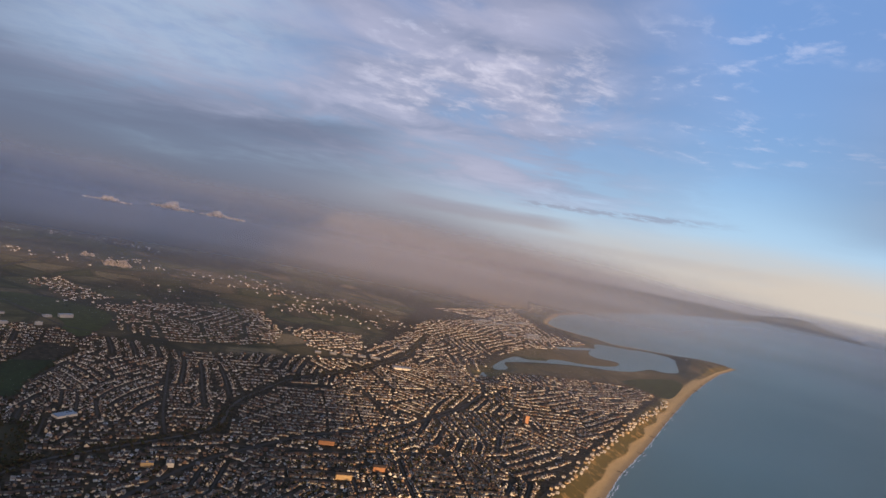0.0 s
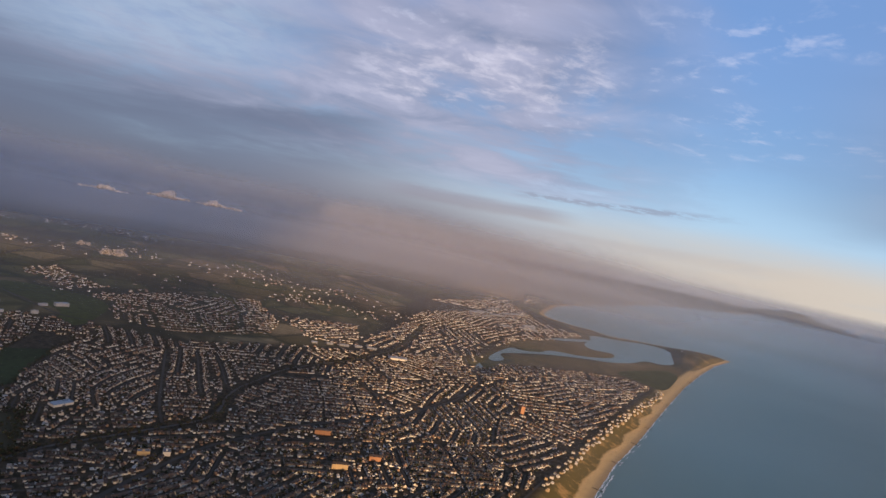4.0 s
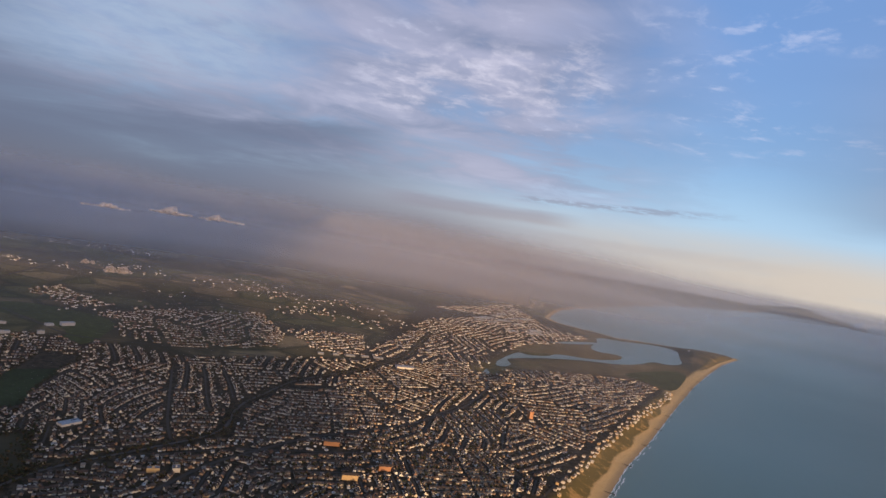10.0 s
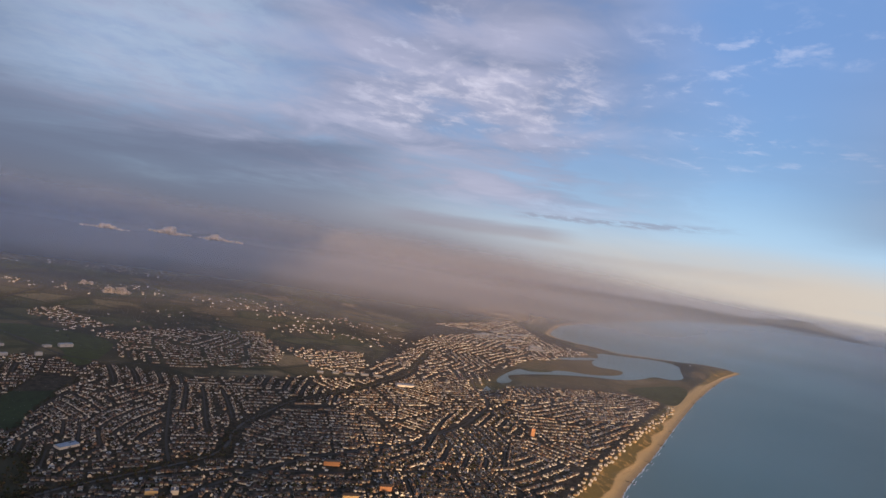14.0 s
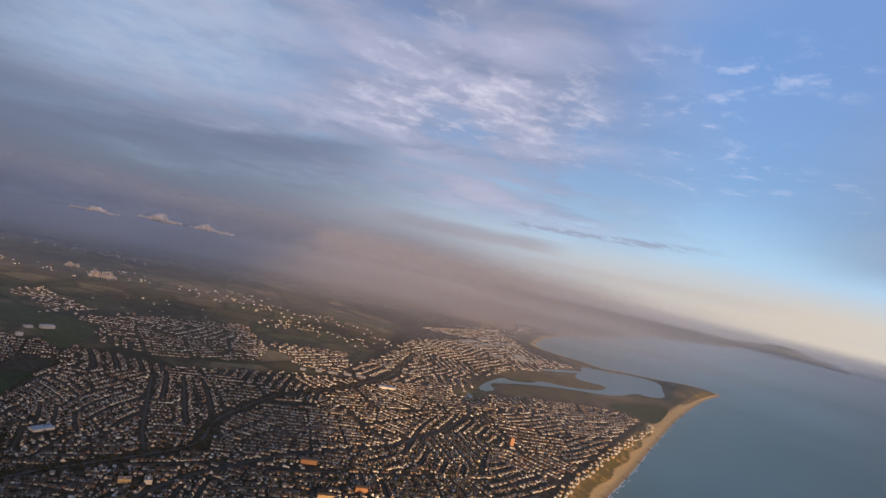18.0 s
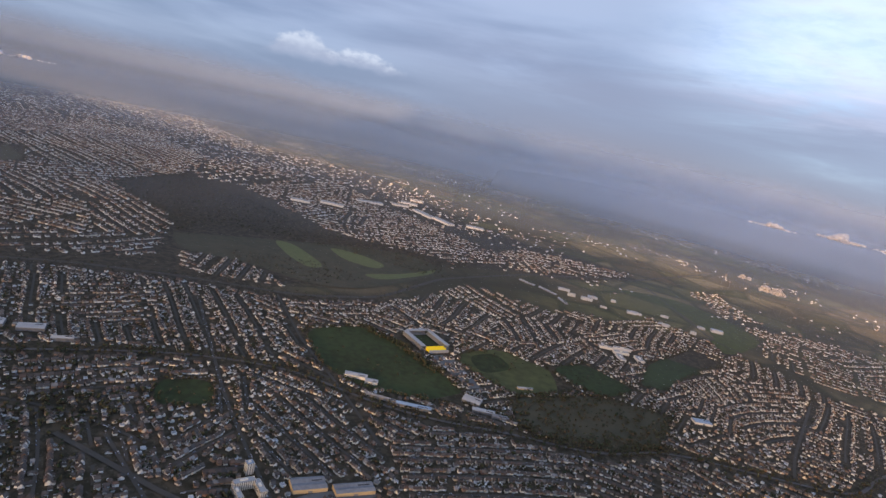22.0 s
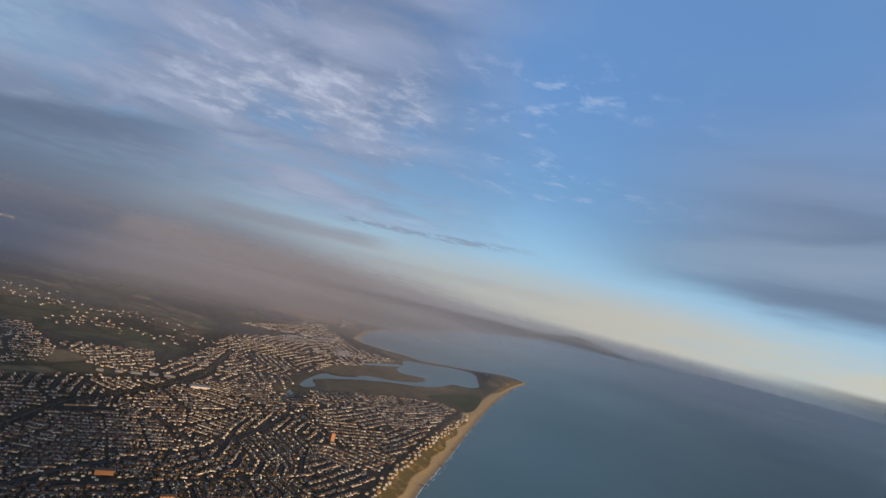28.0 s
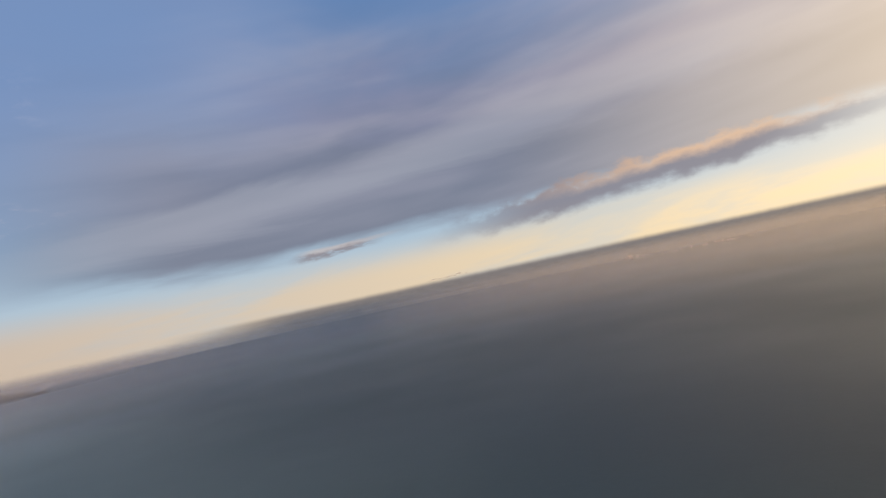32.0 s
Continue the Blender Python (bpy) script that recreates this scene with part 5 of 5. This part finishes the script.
def hall(x, y, w, d, h, turn, roof, label, name="warehouse", category="warehouse", wall=None, bays=1, rise=3.0, group=""):
    """A shed of one or more ridged bays with a door in its front."""
    e = empty(name, x, y, at_ground(x, y) - 0.5, radians(turn), label, category, group)
    part("wall", prism(rect(-w / 2, -d / 2, w / 2, d / 2), 0, h)[0], wall or GREY_ROOF, e)
    for i in range(bays):
        cy = -d / 2 + d / bays * (i + 0.5)
        bm = gable_roof(w, d / bays, h, rise, 0.0 if bays > 1 else 0.6)
        bmesh.ops.translate(bm, verts=bm.verts[:], vec=(0, cy * S, 0))
        part("roof", bm, roof, e)
    if w > 30:
        part("door", slab(rect(-4, -d / 2 - 0.4, 4, -d / 2 - 0.02), 0, min(5, h * 0.7)), GREY_ROOF, e)
        roof_light(e, w * 0.25, -d / bays * 0.25 + (0 if bays % 2 else d / bays / 2), h + rise * 0.35, w * 0.3, 2.0, WINDOW)
    return e


def windows(parent, line, floors, h, mat=None, width=1.8, tall=1.7, step=4.0, proud=0.12):
    """Single windows along a wall line (from, to), floor by floor."""
    (x0, y0), (x1, y1) = line
    length = math.hypot(x1 - x0, y1 - y0)
    n = max(1, int(length / step))
    me = None
    for f in range(floors):
        for i in range(n):
            t = (i + 0.5) / n
            if me is None:
                bm = slab(rect(-width / 2, -proud, width / 2, proud), 0, tall)
                me = bpy.data.meshes.new("window")
                bm.to_mesh(me)
                bm.free()
                me.materials.append(mat or WINDOW)
            ob = new("window", me)
            ob.parent = parent
            ob.matrix_basis = Matrix.Translation(((x0 + (x1 - x0) * t) * S, (y0 + (y1 - y0) * t) * S, (h * (f + 0.32) / floors) * S)) @ Matrix.Rotation(math.atan2(y1 - y0, x1 - x0), 4, "Z")


def block(x, y, w, d, h, turn, wall, roof, label, name="apartment_block", category="building", floors=4, glaze=False, group="", pitched=False):
    """A flat-roofed or hipped block with a parapet, a stair head and, when near, its windows."""
    e = empty(name, x, y, at_ground(x, y) - 0.5, radians(turn), label, category, group)
    part("wall", prism(rect(-w / 2, -d / 2, w / 2, d / 2), 0, h)[0], wall, e)
    if pitched:
        part("roof", gable_roof(w, d, h - 0.1, d * 0.32), roof, e)
    else:
        part("roof", slab(rect(-w / 2 + 0.4, -d / 2 + 0.4, w / 2 - 0.4, d / 2 - 0.4), h - 1.0, h - 0.6), roof, e)
        part("stair_head", slab(rect(-w * 0.12, -d * 0.2, w * 0.08, d * 0.15), h - 0.6, h + 2.2), wall, e)
    if glaze:
        for line in (((-w / 2, -d / 2), (w / 2, -d / 2)), ((w / 2, -d / 2), (w / 2, d / 2))):
            windows(e, line, floors, h)
    return e


def arc_block(x, y, radius, a0, a1, depth, h, wall, roof, label, name, category, n=14):
    """A curved terrace: wall ring, pitched roof ring and end walls."""
    e = empty(name, x, y, at_ground(x, y) - 0.5, 0, label, category)
    ang = [radians(a0 + (a1 - a0) * i / n) for i in range(n + 1)]
    ring_pts = [(math.cos(a) * radius, math.sin(a) * radius) for a in ang] + [(math.cos(a) * (radius + depth), math.sin(a) * (radius + depth)) for a in ang[::-1]]
    part("wall", prism(ring_pts, 0, h)[0], wall, e)
    bm = bmesh.new()
    rows = [[bm.verts.new((math.cos(a) * r * S, math.sin(a) * r * S, z * S)) for a in ang] for r, z in ((radius - 0.5, h - 0.2), (radius + depth / 2, h + depth * 0.38), (radius + depth + 0.5, h - 0.2))]
    for p, q in zip(rows, rows[1:]):
        for i in range(n):
            bm.faces.new((p[i], p[i + 1], q[i + 1], q[i]))
    part("roof", bm, roof, e)
    for i in range(1, n, 3):
        cx, cy = math.cos(ang[i]) * (radius + depth / 2), math.sin(ang[i]) * (radius + depth / 2)
        part("chimney", slab(rect(cx - 1.1, cy - 0.8, cx + 1.1, cy + 0.8), h + depth * 0.3, h + depth * 0.38 + 2.4), CHIMNEY, e)
    for i in range(n):
        windows(e, ((math.cos(ang[i]) * (radius + depth + 0.05), math.sin(ang[i]) * (radius + depth + 0.05)), (math.cos(ang[i + 1]) * (radius + depth + 0.05), math.sin(ang[i + 1]) * (radius + depth + 0.05))), 3, h, step=6)
    return e


def stadium(x, y, turn):
    e = empty("stadium", x, y, at_ground(x, y), radians(turn), "small football stadium with white stands and yellow seats", "stadium")
    part("pitch", slab(rect(-52, -34, 52, 34), 0.3, 1.2), LAWN, e, "striped green grass pitch")

    def stand(name, x0, y0, x1, y1, back, roofed, seat, label):
        """Seating that climbs to its back side; back is one of n, s, e, w."""
        bm = bmesh.new()
        low, high = 2.0, 11.0
        z = {"n": lambda a, b: high if b == y1 else low, "s": lambda a, b: high if b == y0 else low, "e": lambda a, b: high if a == x1 else low, "w": lambda a, b: high if a == x0 else low}[back]
        pts = rect(x0, y0, x1, y1)
        lo = [bm.verts.new((a * S, b * S, 0)) for a, b in pts]
        hi = [bm.verts.new((a * S, b * S, z(a, b) * S)) for a, b in pts]
        for i in range(4):
            bm.faces.new((lo[i], lo[(i + 1) % 4], hi[(i + 1) % 4], hi[i]))
        bm.faces.new(hi)
        st = part(name, bm, seat, e, label)
        if roofed:
            part("roof", slab(rect(x0 - 1, y0 - 1, x1 + 1, y1 + 1), 14.0, 15.2), WHITE_ROOF, st, "white sheet roof of the stand")
            n = 7
            for i in range(n):
                t = (i + 0.5) / n
                cx, cy = {"n": (x0 + (x1 - x0) * t, y1 - .5), "s": (x0 + (x1 - x0) * t, y0 + .5), "e": (x1 - .5, y0 + (y1 - y0) * t), "w": (x0 + .5, y0 + (y1 - y0) * t)}[back]
                part("column", slab(rect(cx - .5, cy - .5, cx + .5, cy + .5), 9, 14.1), WHITE_ROOF, st)

    stand("stand", -60, 38, 60, 53, "n", True, GREY_ROOF, "long roofed stand with grey seating")
    stand("stand", -60, -53, 60, -38, "s", True, GREY_ROOF, "long roofed stand with grey seating")
    stand("stand", -72, -36, -57, 36, "w", True, GREY_ROOF, "end stand under a white roof")
    stand("stand", 57, -34, 66, 34, "w", False, YELLOW_SEAT, "open bank of bright yellow seats")
    stand("stand", 70, -34, 78, 34, "w", False, YELLOW_SEAT, "open bank of bright yellow seats")
    part("gantry", slab(rect(82, -36, 86, 36), 0, 9), WHITE_ROOF, e, "white end wall behind the yellow seats")
    for cx, cy in ((-82, -56), (-82, 56), (86, -56), (86, 56)):
        part("floodlight", slab(rect(cx - .8, cy - .8, cx + .8, cy + .8), 0, 26), GREY_ROOF, e, "grey floodlight mast")


stadium(-1562, 1055, 2)
sheet("car_park", [(-1460, 1010), (-1460, 1085), (-1330, 1075), (-1215, 1060), (-1215, 1030), (-1330, 1020)], CAR_PARK, "grey worn car park beside the stadium", 1.0, "car park")
hall(-1175, 985, 50, 36, 8, 40, WHITE_ROOF, "white peaked sports hall at the park's edge", "sports_hall", "hall", bays=2, rise=6)
hall(-1222, 1208, 48, 10, 5, 75, WHITE_ROOF, "long low cream pavilion on the sports ground", "pavilion", "pavilion", YELLOW_BRICK)
hall(-1185, 1195, 30, 9, 5, 75, GREY_ROOF, "small grey pavilion by the trees", "pavilion", "pavilion")
hall(-1345, 715, 60, 22, 9, 60, WHITE_ROOF, "white leisure centre beside the park", "leisure_centre", "building", RENDER_WALL)
hall(-1310, 745, 34, 22, 7, 60, WHITE_ROOF, "white annex of the leisure centre", "leisure_centre", "building", RENDER_WALL)
hall(-1170, 800, 90, 16, 8, 58, BLUE_ROOF, "long blue-roofed shed beside the railway", bays=1)
hall(-1215, 745, 110, 10, 7, 50, GREY_ROOF, "long grey platform canopy beside the railway", "canopy", "station")
hall(-1120, 985, 60, 18, 7, 58, WHITE_ROOF, "white depot beside the railway")
hall(-1085, 1015, 44, 16, 7, 58, GREY_ROOF, "grey depot beside the railway")
hall(-955, 1695, 56, 30, 7, 62, BLUE_ROOF, "pale blue-roofed superstore among terraces", "superstore", "shop", RENDER_WALL, 2)
for i, (dx_, dy_, w_, d_) in enumerate(((0, 0, 60, 20), (40, -45, 22, 60), (-50, -30, 50, 18), (-30, 40, 70, 16), (60, 35, 24, 50))):
    block(-1427 + dx_, 1846 + dy_, w_, d_, 10, 62, RENDER_WALL, WHITE_ROOF, "white flat-roofed school block beside a playing field", "school_block", "school", group="school")
for i in range(15):
    t = i / 14
    bx, by = -2150 + 560 * t + rng.uniform(-50, 50), 2150 + 480 * t + rng.uniform(-110, 110)
    block(bx, by, rng.uniform(24, 60), rng.uniform(12, 26), rng.uniform(8, 15), 50 + rng.uniform(-8, 8), PANEL_WALL, (WHITE_ROOF, GREY_ROOF, BLUE_ROOF)[i % 3],
          "pale hospital block with a " + ("white", "grey", "blue")[i % 3] + " flat roof", "hospital_block", "hospital", group="hospital")
for bx, by, w_, d_, tn in ((-2235, 2030, 90, 26, 20), (-2120, 2070, 110, 30, 8), (-1980, 2045, 80, 26, -14)):
    hall(bx, by, w_, d_ * 0.55, 6, tn, WHITE_ROOF, "long curved white warehouse row beside the trunk road", group="trunk road sheds")
for bx, by, w_, d_, tn in ((-3640, 1300, 120, 50, 70), (-3660, 1520, 150, 60, 60), (-3890, 1890, 190, 60, 82), (-3930, 2160, 120, 50, 80), (-3700, 2240, 230, 60, 5), (-3520, 2290, 200, 60, 8), (-3420, 2500, 120, 60, 60), (-4050, 2300, 130, 60, 60), (-4200, 2450, 110, 50, 60)):
    hall(bx, by, w_, d_, 13, tn, WHITE_ROOF, "large pale retail shed of the shopping park", "retail_shed", "shop", RENDER_WALL, 2, group="shopping park")
for i in range(12):
    t = i / 11
    hall(-9500 + 2900 * t, 4150 + 1000 * t + rng.uniform(-150, 150), rng.uniform(180, 340), 90, 16, 15, WHITE_ROOF, "large pale shed on the far plain", "far_shed", "warehouse", group="far sheds")
for bx, by, w_, d_, tn in ((-1725, -205, 80, 40, 82), (-1690, -110, 70, 40, 82), (-1660, -20, 60, 34, 82), (-1590, 45, 50, 14, 82)):
    hall(bx, by, w_, d_, 9, tn, WHITE_ROOF, "white-roofed trade warehouse among houses", bays=2, group="trade estate")
hall(-925, 440, 66, 38, 9, 84, GREY_ROOF, "grey-roofed retail shed beside a car park", "retail_shed", "shop", YELLOW_BRICK, 2)
hall(-893, 520, 78, 30, 9, 84, GREY_ROOF, "grey-roofed retail shed beside a car park", "retail_shed", "shop", YELLOW_BRICK, 2)
sheet("car_park", [(-905, 400), (-900, 560), (-855, 560), (-860, 400)], CAR_PARK, "worn grey car park in front of shops", 1.0, "car park")
block(-948, 326, 14, 40, 17, 5, RENDER_WALL, WHITE_ROOF, "white office slab round a courtyard", "office_block", "office", 7, True)
block(-930, 350, 40, 12, 15, 5, RENDER_WALL, WHITE_ROOF, "white office wing round a courtyard", "office_block", "office", 6, True)
block(-928, 310, 40, 10, 12, 5, RENDER_WALL, WHITE_ROOF, "low white office wing round a courtyard", "office_block", "office", 5, True)
block(-990, 345, 14, 14, 24, 5, RENDER_WALL, BLUE_ROOF, "tall white tower block with a blue top", "tower_block", "building", 10, True)
block(-658, 350, 13, 13, 12, 20, RENDER_WALL, WHITE_ROOF, "small white cube of flats", "apartment_block", "building", 4, True)
block(-650, 320, 20, 14, 11, 20, RENDER_WALL, WHITE_ROOF, "white block of flats at a street corner", "apartment_block", "building", 4, True)
arc_block(-790, 480, 70, -62, -12, 13, 12, YELLOW_BRICK, ROOFS, "curved buff brick terrace lit by the sun", "crescent", "building")
arc_block(-590, 40, 60, 15, 100, 13, 13, YELLOW_BRICK, ROOFS, "curved buff brick flats on the cliff top", "crescent", "building")
block(-488, 160, 24, 16, 11, 35, RENDER_WALL, GREY_ROOF, "large white villa on the cliff top", "villa", "house", 3, True, pitched=True)
block(-480, 140, 12, 20, 10, 35, RENDER_WALL, GREY_ROOF, "white wing of a cliff-top villa", "villa", "house", 3, True, pitched=True)
block(-690, 600, 60, 14, 12, 78, YELLOW_BRICK, GREY_ROOF, "long buff brick block of flats", "apartment_block", "building", 4, True)
block(-700, 640, 40, 14, 12, 78, BRICK_WALL, ROOFS, "red brick block of flats with a pitched roof", "apartment_block", "building", 4, True, pitched=True)
block(-610, 640, 30, 18, 12, 70, YELLOW_BRICK, GREY_ROOF, "buff brick flats with a flat roof", "apartment_block", "building", 4, True)
e = block(-495, 1005, 34, 14, 12, 120, BRICK_WALL, ROOFS, "red brick church with a square tower", "church", "church", 2, pitched=True)
part("tower", slab(rect(15, -4, 23, 4), 0, 27), BRICK_WALL, e, "square red brick tower")
part("spire", gable_roof(8, 8, 27, 5, 0.2), ROOFS, e)
block(-574, 1528, 18, 24, 12, 25, RENDER_WALL, GREY_ROOF, "white flats beside the railway", floors=5)
block(-620, 1500, 30, 16, 13, 25, YELLOW_BRICK, GREY_ROOF, "buff flats beside the railway")
block(-147, 1656, 44, 14, 15, 15, YELLOW_BRICK, ROOFS, "sunlit buff brick flats", pitched=True)
block(-240, 1880, 50, 14, 14, 15, BRICK_WALL, ROOFS, "long red brick flats", pitched=True)
block(-60, 1760, 36, 14, 14, 15, BRICK_WALL, ROOFS, "red brick flats under a tiled roof", pitched=True)
block(480, 2560, 20, 18, 34, 30, BRICK_WALL, GREY_ROOF, "tall red brick tower of flats", "tower_block", "building", 10)
hall(-93, 3056, 90, 40, 10, 20, WHITE_ROOF, "white-roofed shop shed in the suburbs", "retail_shed", "shop", RENDER_WALL)
for i in range(5):
    hall(-520 + 70 * i, 3040 + 25 * i + rng.uniform(-40, 40), rng.uniform(25, 50), 20, 8, 20 + rng.uniform(-10, 10), WHITE_ROOF, "white-roofed works shed beside the railway", group="works sheds")
for i in range(16):
    bx, by = 150 + rng.uniform(0, 800), 5000 + rng.uniform(0, 1200)
    hall(bx, by, rng.uniform(70, 160), rng.uniform(30, 60), 12, 25 + rng.uniform(-6, 6), WHITE_ROOF, "large white-roofed works shed", group="estate sheds")
# cliff-top hotels and flats along the edge
line = np.array([(475, 1790), (610, 2050), (790, 2390), (1020, 2800), (1255, 3180), (1450, 3510), (1540, 3690)], float)
s = np.concatenate([[0], np.cumsum(np.hypot(*np.diff(line, axis=0).T))])
for i, u in enumerate(np.arange(10, s[-1], 22)):
    bx, by = np.interp(u, s, line[:, 0]), np.interp(u, s, line[:, 1])
    tn = math.degrees(math.atan2(np.interp(u + 30, s, line[:, 1]) - by, np.interp(u + 30, s, line[:, 0]) - bx)) + rng.uniform(-14, 14)
    off = (12, 36, 22)[i % 3] + rng.uniform(-4, 16)
    block(bx - math.sin(radians(tn)) * off, by + math.cos(radians(tn)) * off, rng.uniform(9, 17), rng.uniform(8, 11), rng.uniform(5, 9), tn,
          RENDER_WALL if i % 4 else YELLOW_BRICK, (GREY_ROOF, ROOFS, ROOFS)[i % 3], "pale cliff-top villa facing the sea" if i % 4 else "buff brick cliff-top flats facing the sea",
          "villa" if i % 4 else "apartment_block", "house" if i % 4 else "building", 3, group="cliff-top row", pitched=i % 3 > 0)
bx, by = 2390, 5620
hall(bx, by, 60, 14, 6, 60, WHITE_ROOF, "pale visitor building on the headland", "visitor_centre", "building")


# ---- the nearest houses, one by one ----
def villa(shape, seed):
    """A suburban house: walls, roof, chimney, bay and door."""
    r = np.random.default_rng(seed)
    w, d, h = r.uniform(9.5, 13), r.uniform(10, 13.5), r.uniform(5.8, 7.6)
    e = empty("house", 0, 0, 0, 0, "detached suburban house of " + ("white render", "red brick", "cream render", "buff brick")[seed % 4] + " under a tiled roof", "house", "houses near the cliff top")
    wall = (RENDER_WALL, BRICK_WALL, RENDER_WALL, YELLOW_BRICK)[seed % 4]
    v, f, m = SHAPES[shape]
    for name, k, mat in (("wall", 0, wall), ("roof", 1, ROOFS)):
        fs = [q for q, j in zip(f, m) if j == k]
        use = sorted({i for q in fs for i in q})
        new_id = {i: n for n, i in enumerate(use)}
        link(name, mesh_of(name, v[use] * (w, d, h), [tuple(new_id[i] for i in q) for q in fs]), e, mats=(mat,))
    part("chimney", slab(rect(w * .3, -.6, w * .3 + 1.0, .6), h * 1.2, h * 1.75 + 1.3), CHIMNEY, e)
    part("bay", slab([(-w * .38, -d / 2 - 1.2), (-w * .12, -d / 2 - 1.2), (-w * .04, -d / 2 + .1), (-w * .46, -d / 2 + .1)], 0, h * .9), wall, e, "projecting bay window")
    part("window", slab(rect(-w * .36, -d / 2 - 1.32, -w * .14, -d / 2 - 1.1), h * .55, h * .8), WINDOW, e)
    part("window", slab(rect(w * .12, -d / 2 - .1, w * .36, -d / 2 + .1), h * .58, h * .82), WINDOW, e)
    part("door", slab(rect(w * .12, -d / 2 - .12, w * .25, -d / 2 + .1), 0, 2.1), BARK, e, "dark front door")
    return e


protos = [villa(i % 4, i) for i in range(8)]                # fronts face -y
for i, (x, y, turn, k) in enumerate(NEAR[:300]):
    m = Matrix.Translation((x * S, y * S, (at_ground(x, y) - 0.3) * S)) @ Matrix.Rotation(turn + float(rng.normal(0, 0.05)), 4, "Z")
    if i < 8:
        protos[i].matrix_basis = m
    else:
        copy_thing(protos[(i * 5 + int(k)) % 8], m)
print("near houses", len(NEAR), "houses", count)


# ---- along the shore ----
shore = np.array(COAST[5:16], float)
s = np.concatenate([[0], np.cumsum(np.hypot(*np.diff(shore, axis=0).T))])
foam = []
for u in np.arange(0, s[-1] - 90, 26):
    for k in range(2):
        if rng.random() < (0.95 if u < 2100 else 0.45, 0.5 if u < 2100 else 0.1)[k]:
            a, b = u + rng.uniform(-6, 6), u + rng.uniform(26, 60)
            q = np.linspace(a, b, 7)
            x, y = np.interp(q, s, shore[:, 0]), np.interp(q, s, shore[:, 1])
            tx_, ty_ = np.gradient(x), np.gradient(y)
            n = np.hypot(tx_, ty_)
            off = 2 + 11 * k + rng.uniform(-2, 3) + 1.5 * np.sin(q / 6)
            wd = (1.0 + 1.0 * rng.random()) * np.sin(np.linspace(0.15, 3.0, 7))
            left = np.stack([x + ty_ / n * (off + wd), y - tx_ / n * (off + wd), np.full(7, -24.75)], 1)
            right = np.stack([x + ty_ / n * (off - wd), y - tx_ / n * (off - wd), np.full(7, -24.75)], 1)
            foam.append((np.concatenate([left, right]), [(i, i + 1, i + 8, i + 7) for i in range(6)]))
link("surf", joined("surf", foam), kind="stuff", label="broken white surf along the sandy beach", category="surf", mats=(FOAM,))
for i, u in enumerate(np.arange(560, s[-1] - 900, 330)):
    x, y = float(np.interp(u, s, shore[:, 0])), float(np.interp(u, s, shore[:, 1]))
    x2, y2 = float(np.interp(u + 5, s, shore[:, 0])), float(np.interp(u + 5, s, shore[:, 1]))
    e = empty("groyne", x, y, -25.6, math.atan2(y2 - y, x2 - x) - math.pi / 2, "dark timber groyne across the sandy beach", "groyne", "beach groynes")
    part("beam", slab(rect(-22, -0.5, 14, 0.5), 0, 2.6), TIMBER, e)
    for k in range(4):
        part("post", slab(rect(-20 + 10 * k, -0.9, -19.2 + 10 * k, 0.9), 0, 3.4), TIMBER, e)


# ---- parked cars along the nearer streets ----
def car_shape():
    v = [(-.5, -.5, .12), (.5, -.5, .12), (.5, .5, .12), (-.5, .5, .12), (-.5, -.5, .55), (.5, -.5, .55), (.5, .5, .55), (-.5, .5, .55),
         (-.3, -.42, 1), (.2, -.42, 1), (.2, .42, 1), (-.3, .42, 1), (-.42, -.46, .56), (.34, -.46, .56), (.34, .46, .56), (-.42, .46, .56)]
    f = [(0, 1, 5, 4), (1, 2, 6, 5), (2, 3, 7, 6), (3, 0, 4, 7), (4, 5, 6, 7), (12, 13, 9, 8), (13, 14, 10, 9), (14, 15, 11, 10), (15, 12, 8, 11), (8, 9, 10, 11)]
    return np.array(v), f, [0, 0, 0, 0, 0, 1, 1, 1, 1, 0]


CAR_PAINT = varied("car paint", [(0, (0.6, 0.6, 0.6)), (0.3, (0.05, 0.05, 0.055)), (0.5, (0.30, 0.31, 0.33)), (0.7, (0.04, 0.07, 0.16)), (0.85, (0.62, 0.62, 0.62)), (1, (0.22, 0.03, 0.025))], 0.35, 0.05)
cx, cy, ct = [], [], []
for line in STREETS + [np.array(a, float) for a in AVENUES]:
    seg = np.diff(line, axis=0)
    for (x, y), (ux, uy) in zip(line[:-1], seg):
        if math.hypot(x, y) < 1500 and math.hypot(ux, uy) > 1:
            length = math.hypot(ux, uy)
            for k in range(max(1, int(length / 7))):
                if rng.random() < 0.45:
                    q, side = rng.random(), rng.choice([-1, 1])
                    cx.append(x + ux * q - side * uy / length * 2.6), cy.append(y + uy * q + side * ux / length * 2.6), ct.append(math.atan2(uy, ux))
cx, cy, ct = map(np.array, (cx, cy, ct))
scatter("parked_cars", car_shape(), (CAR_PAINT, WINDOW), cx, cy, ct, np.stack([np.full(len(cx), 4.4), np.full(len(cx), 1.8), np.full(len(cx), 1.5)], 1), "parked cars in many colours along the streets", "cars", -0.9)
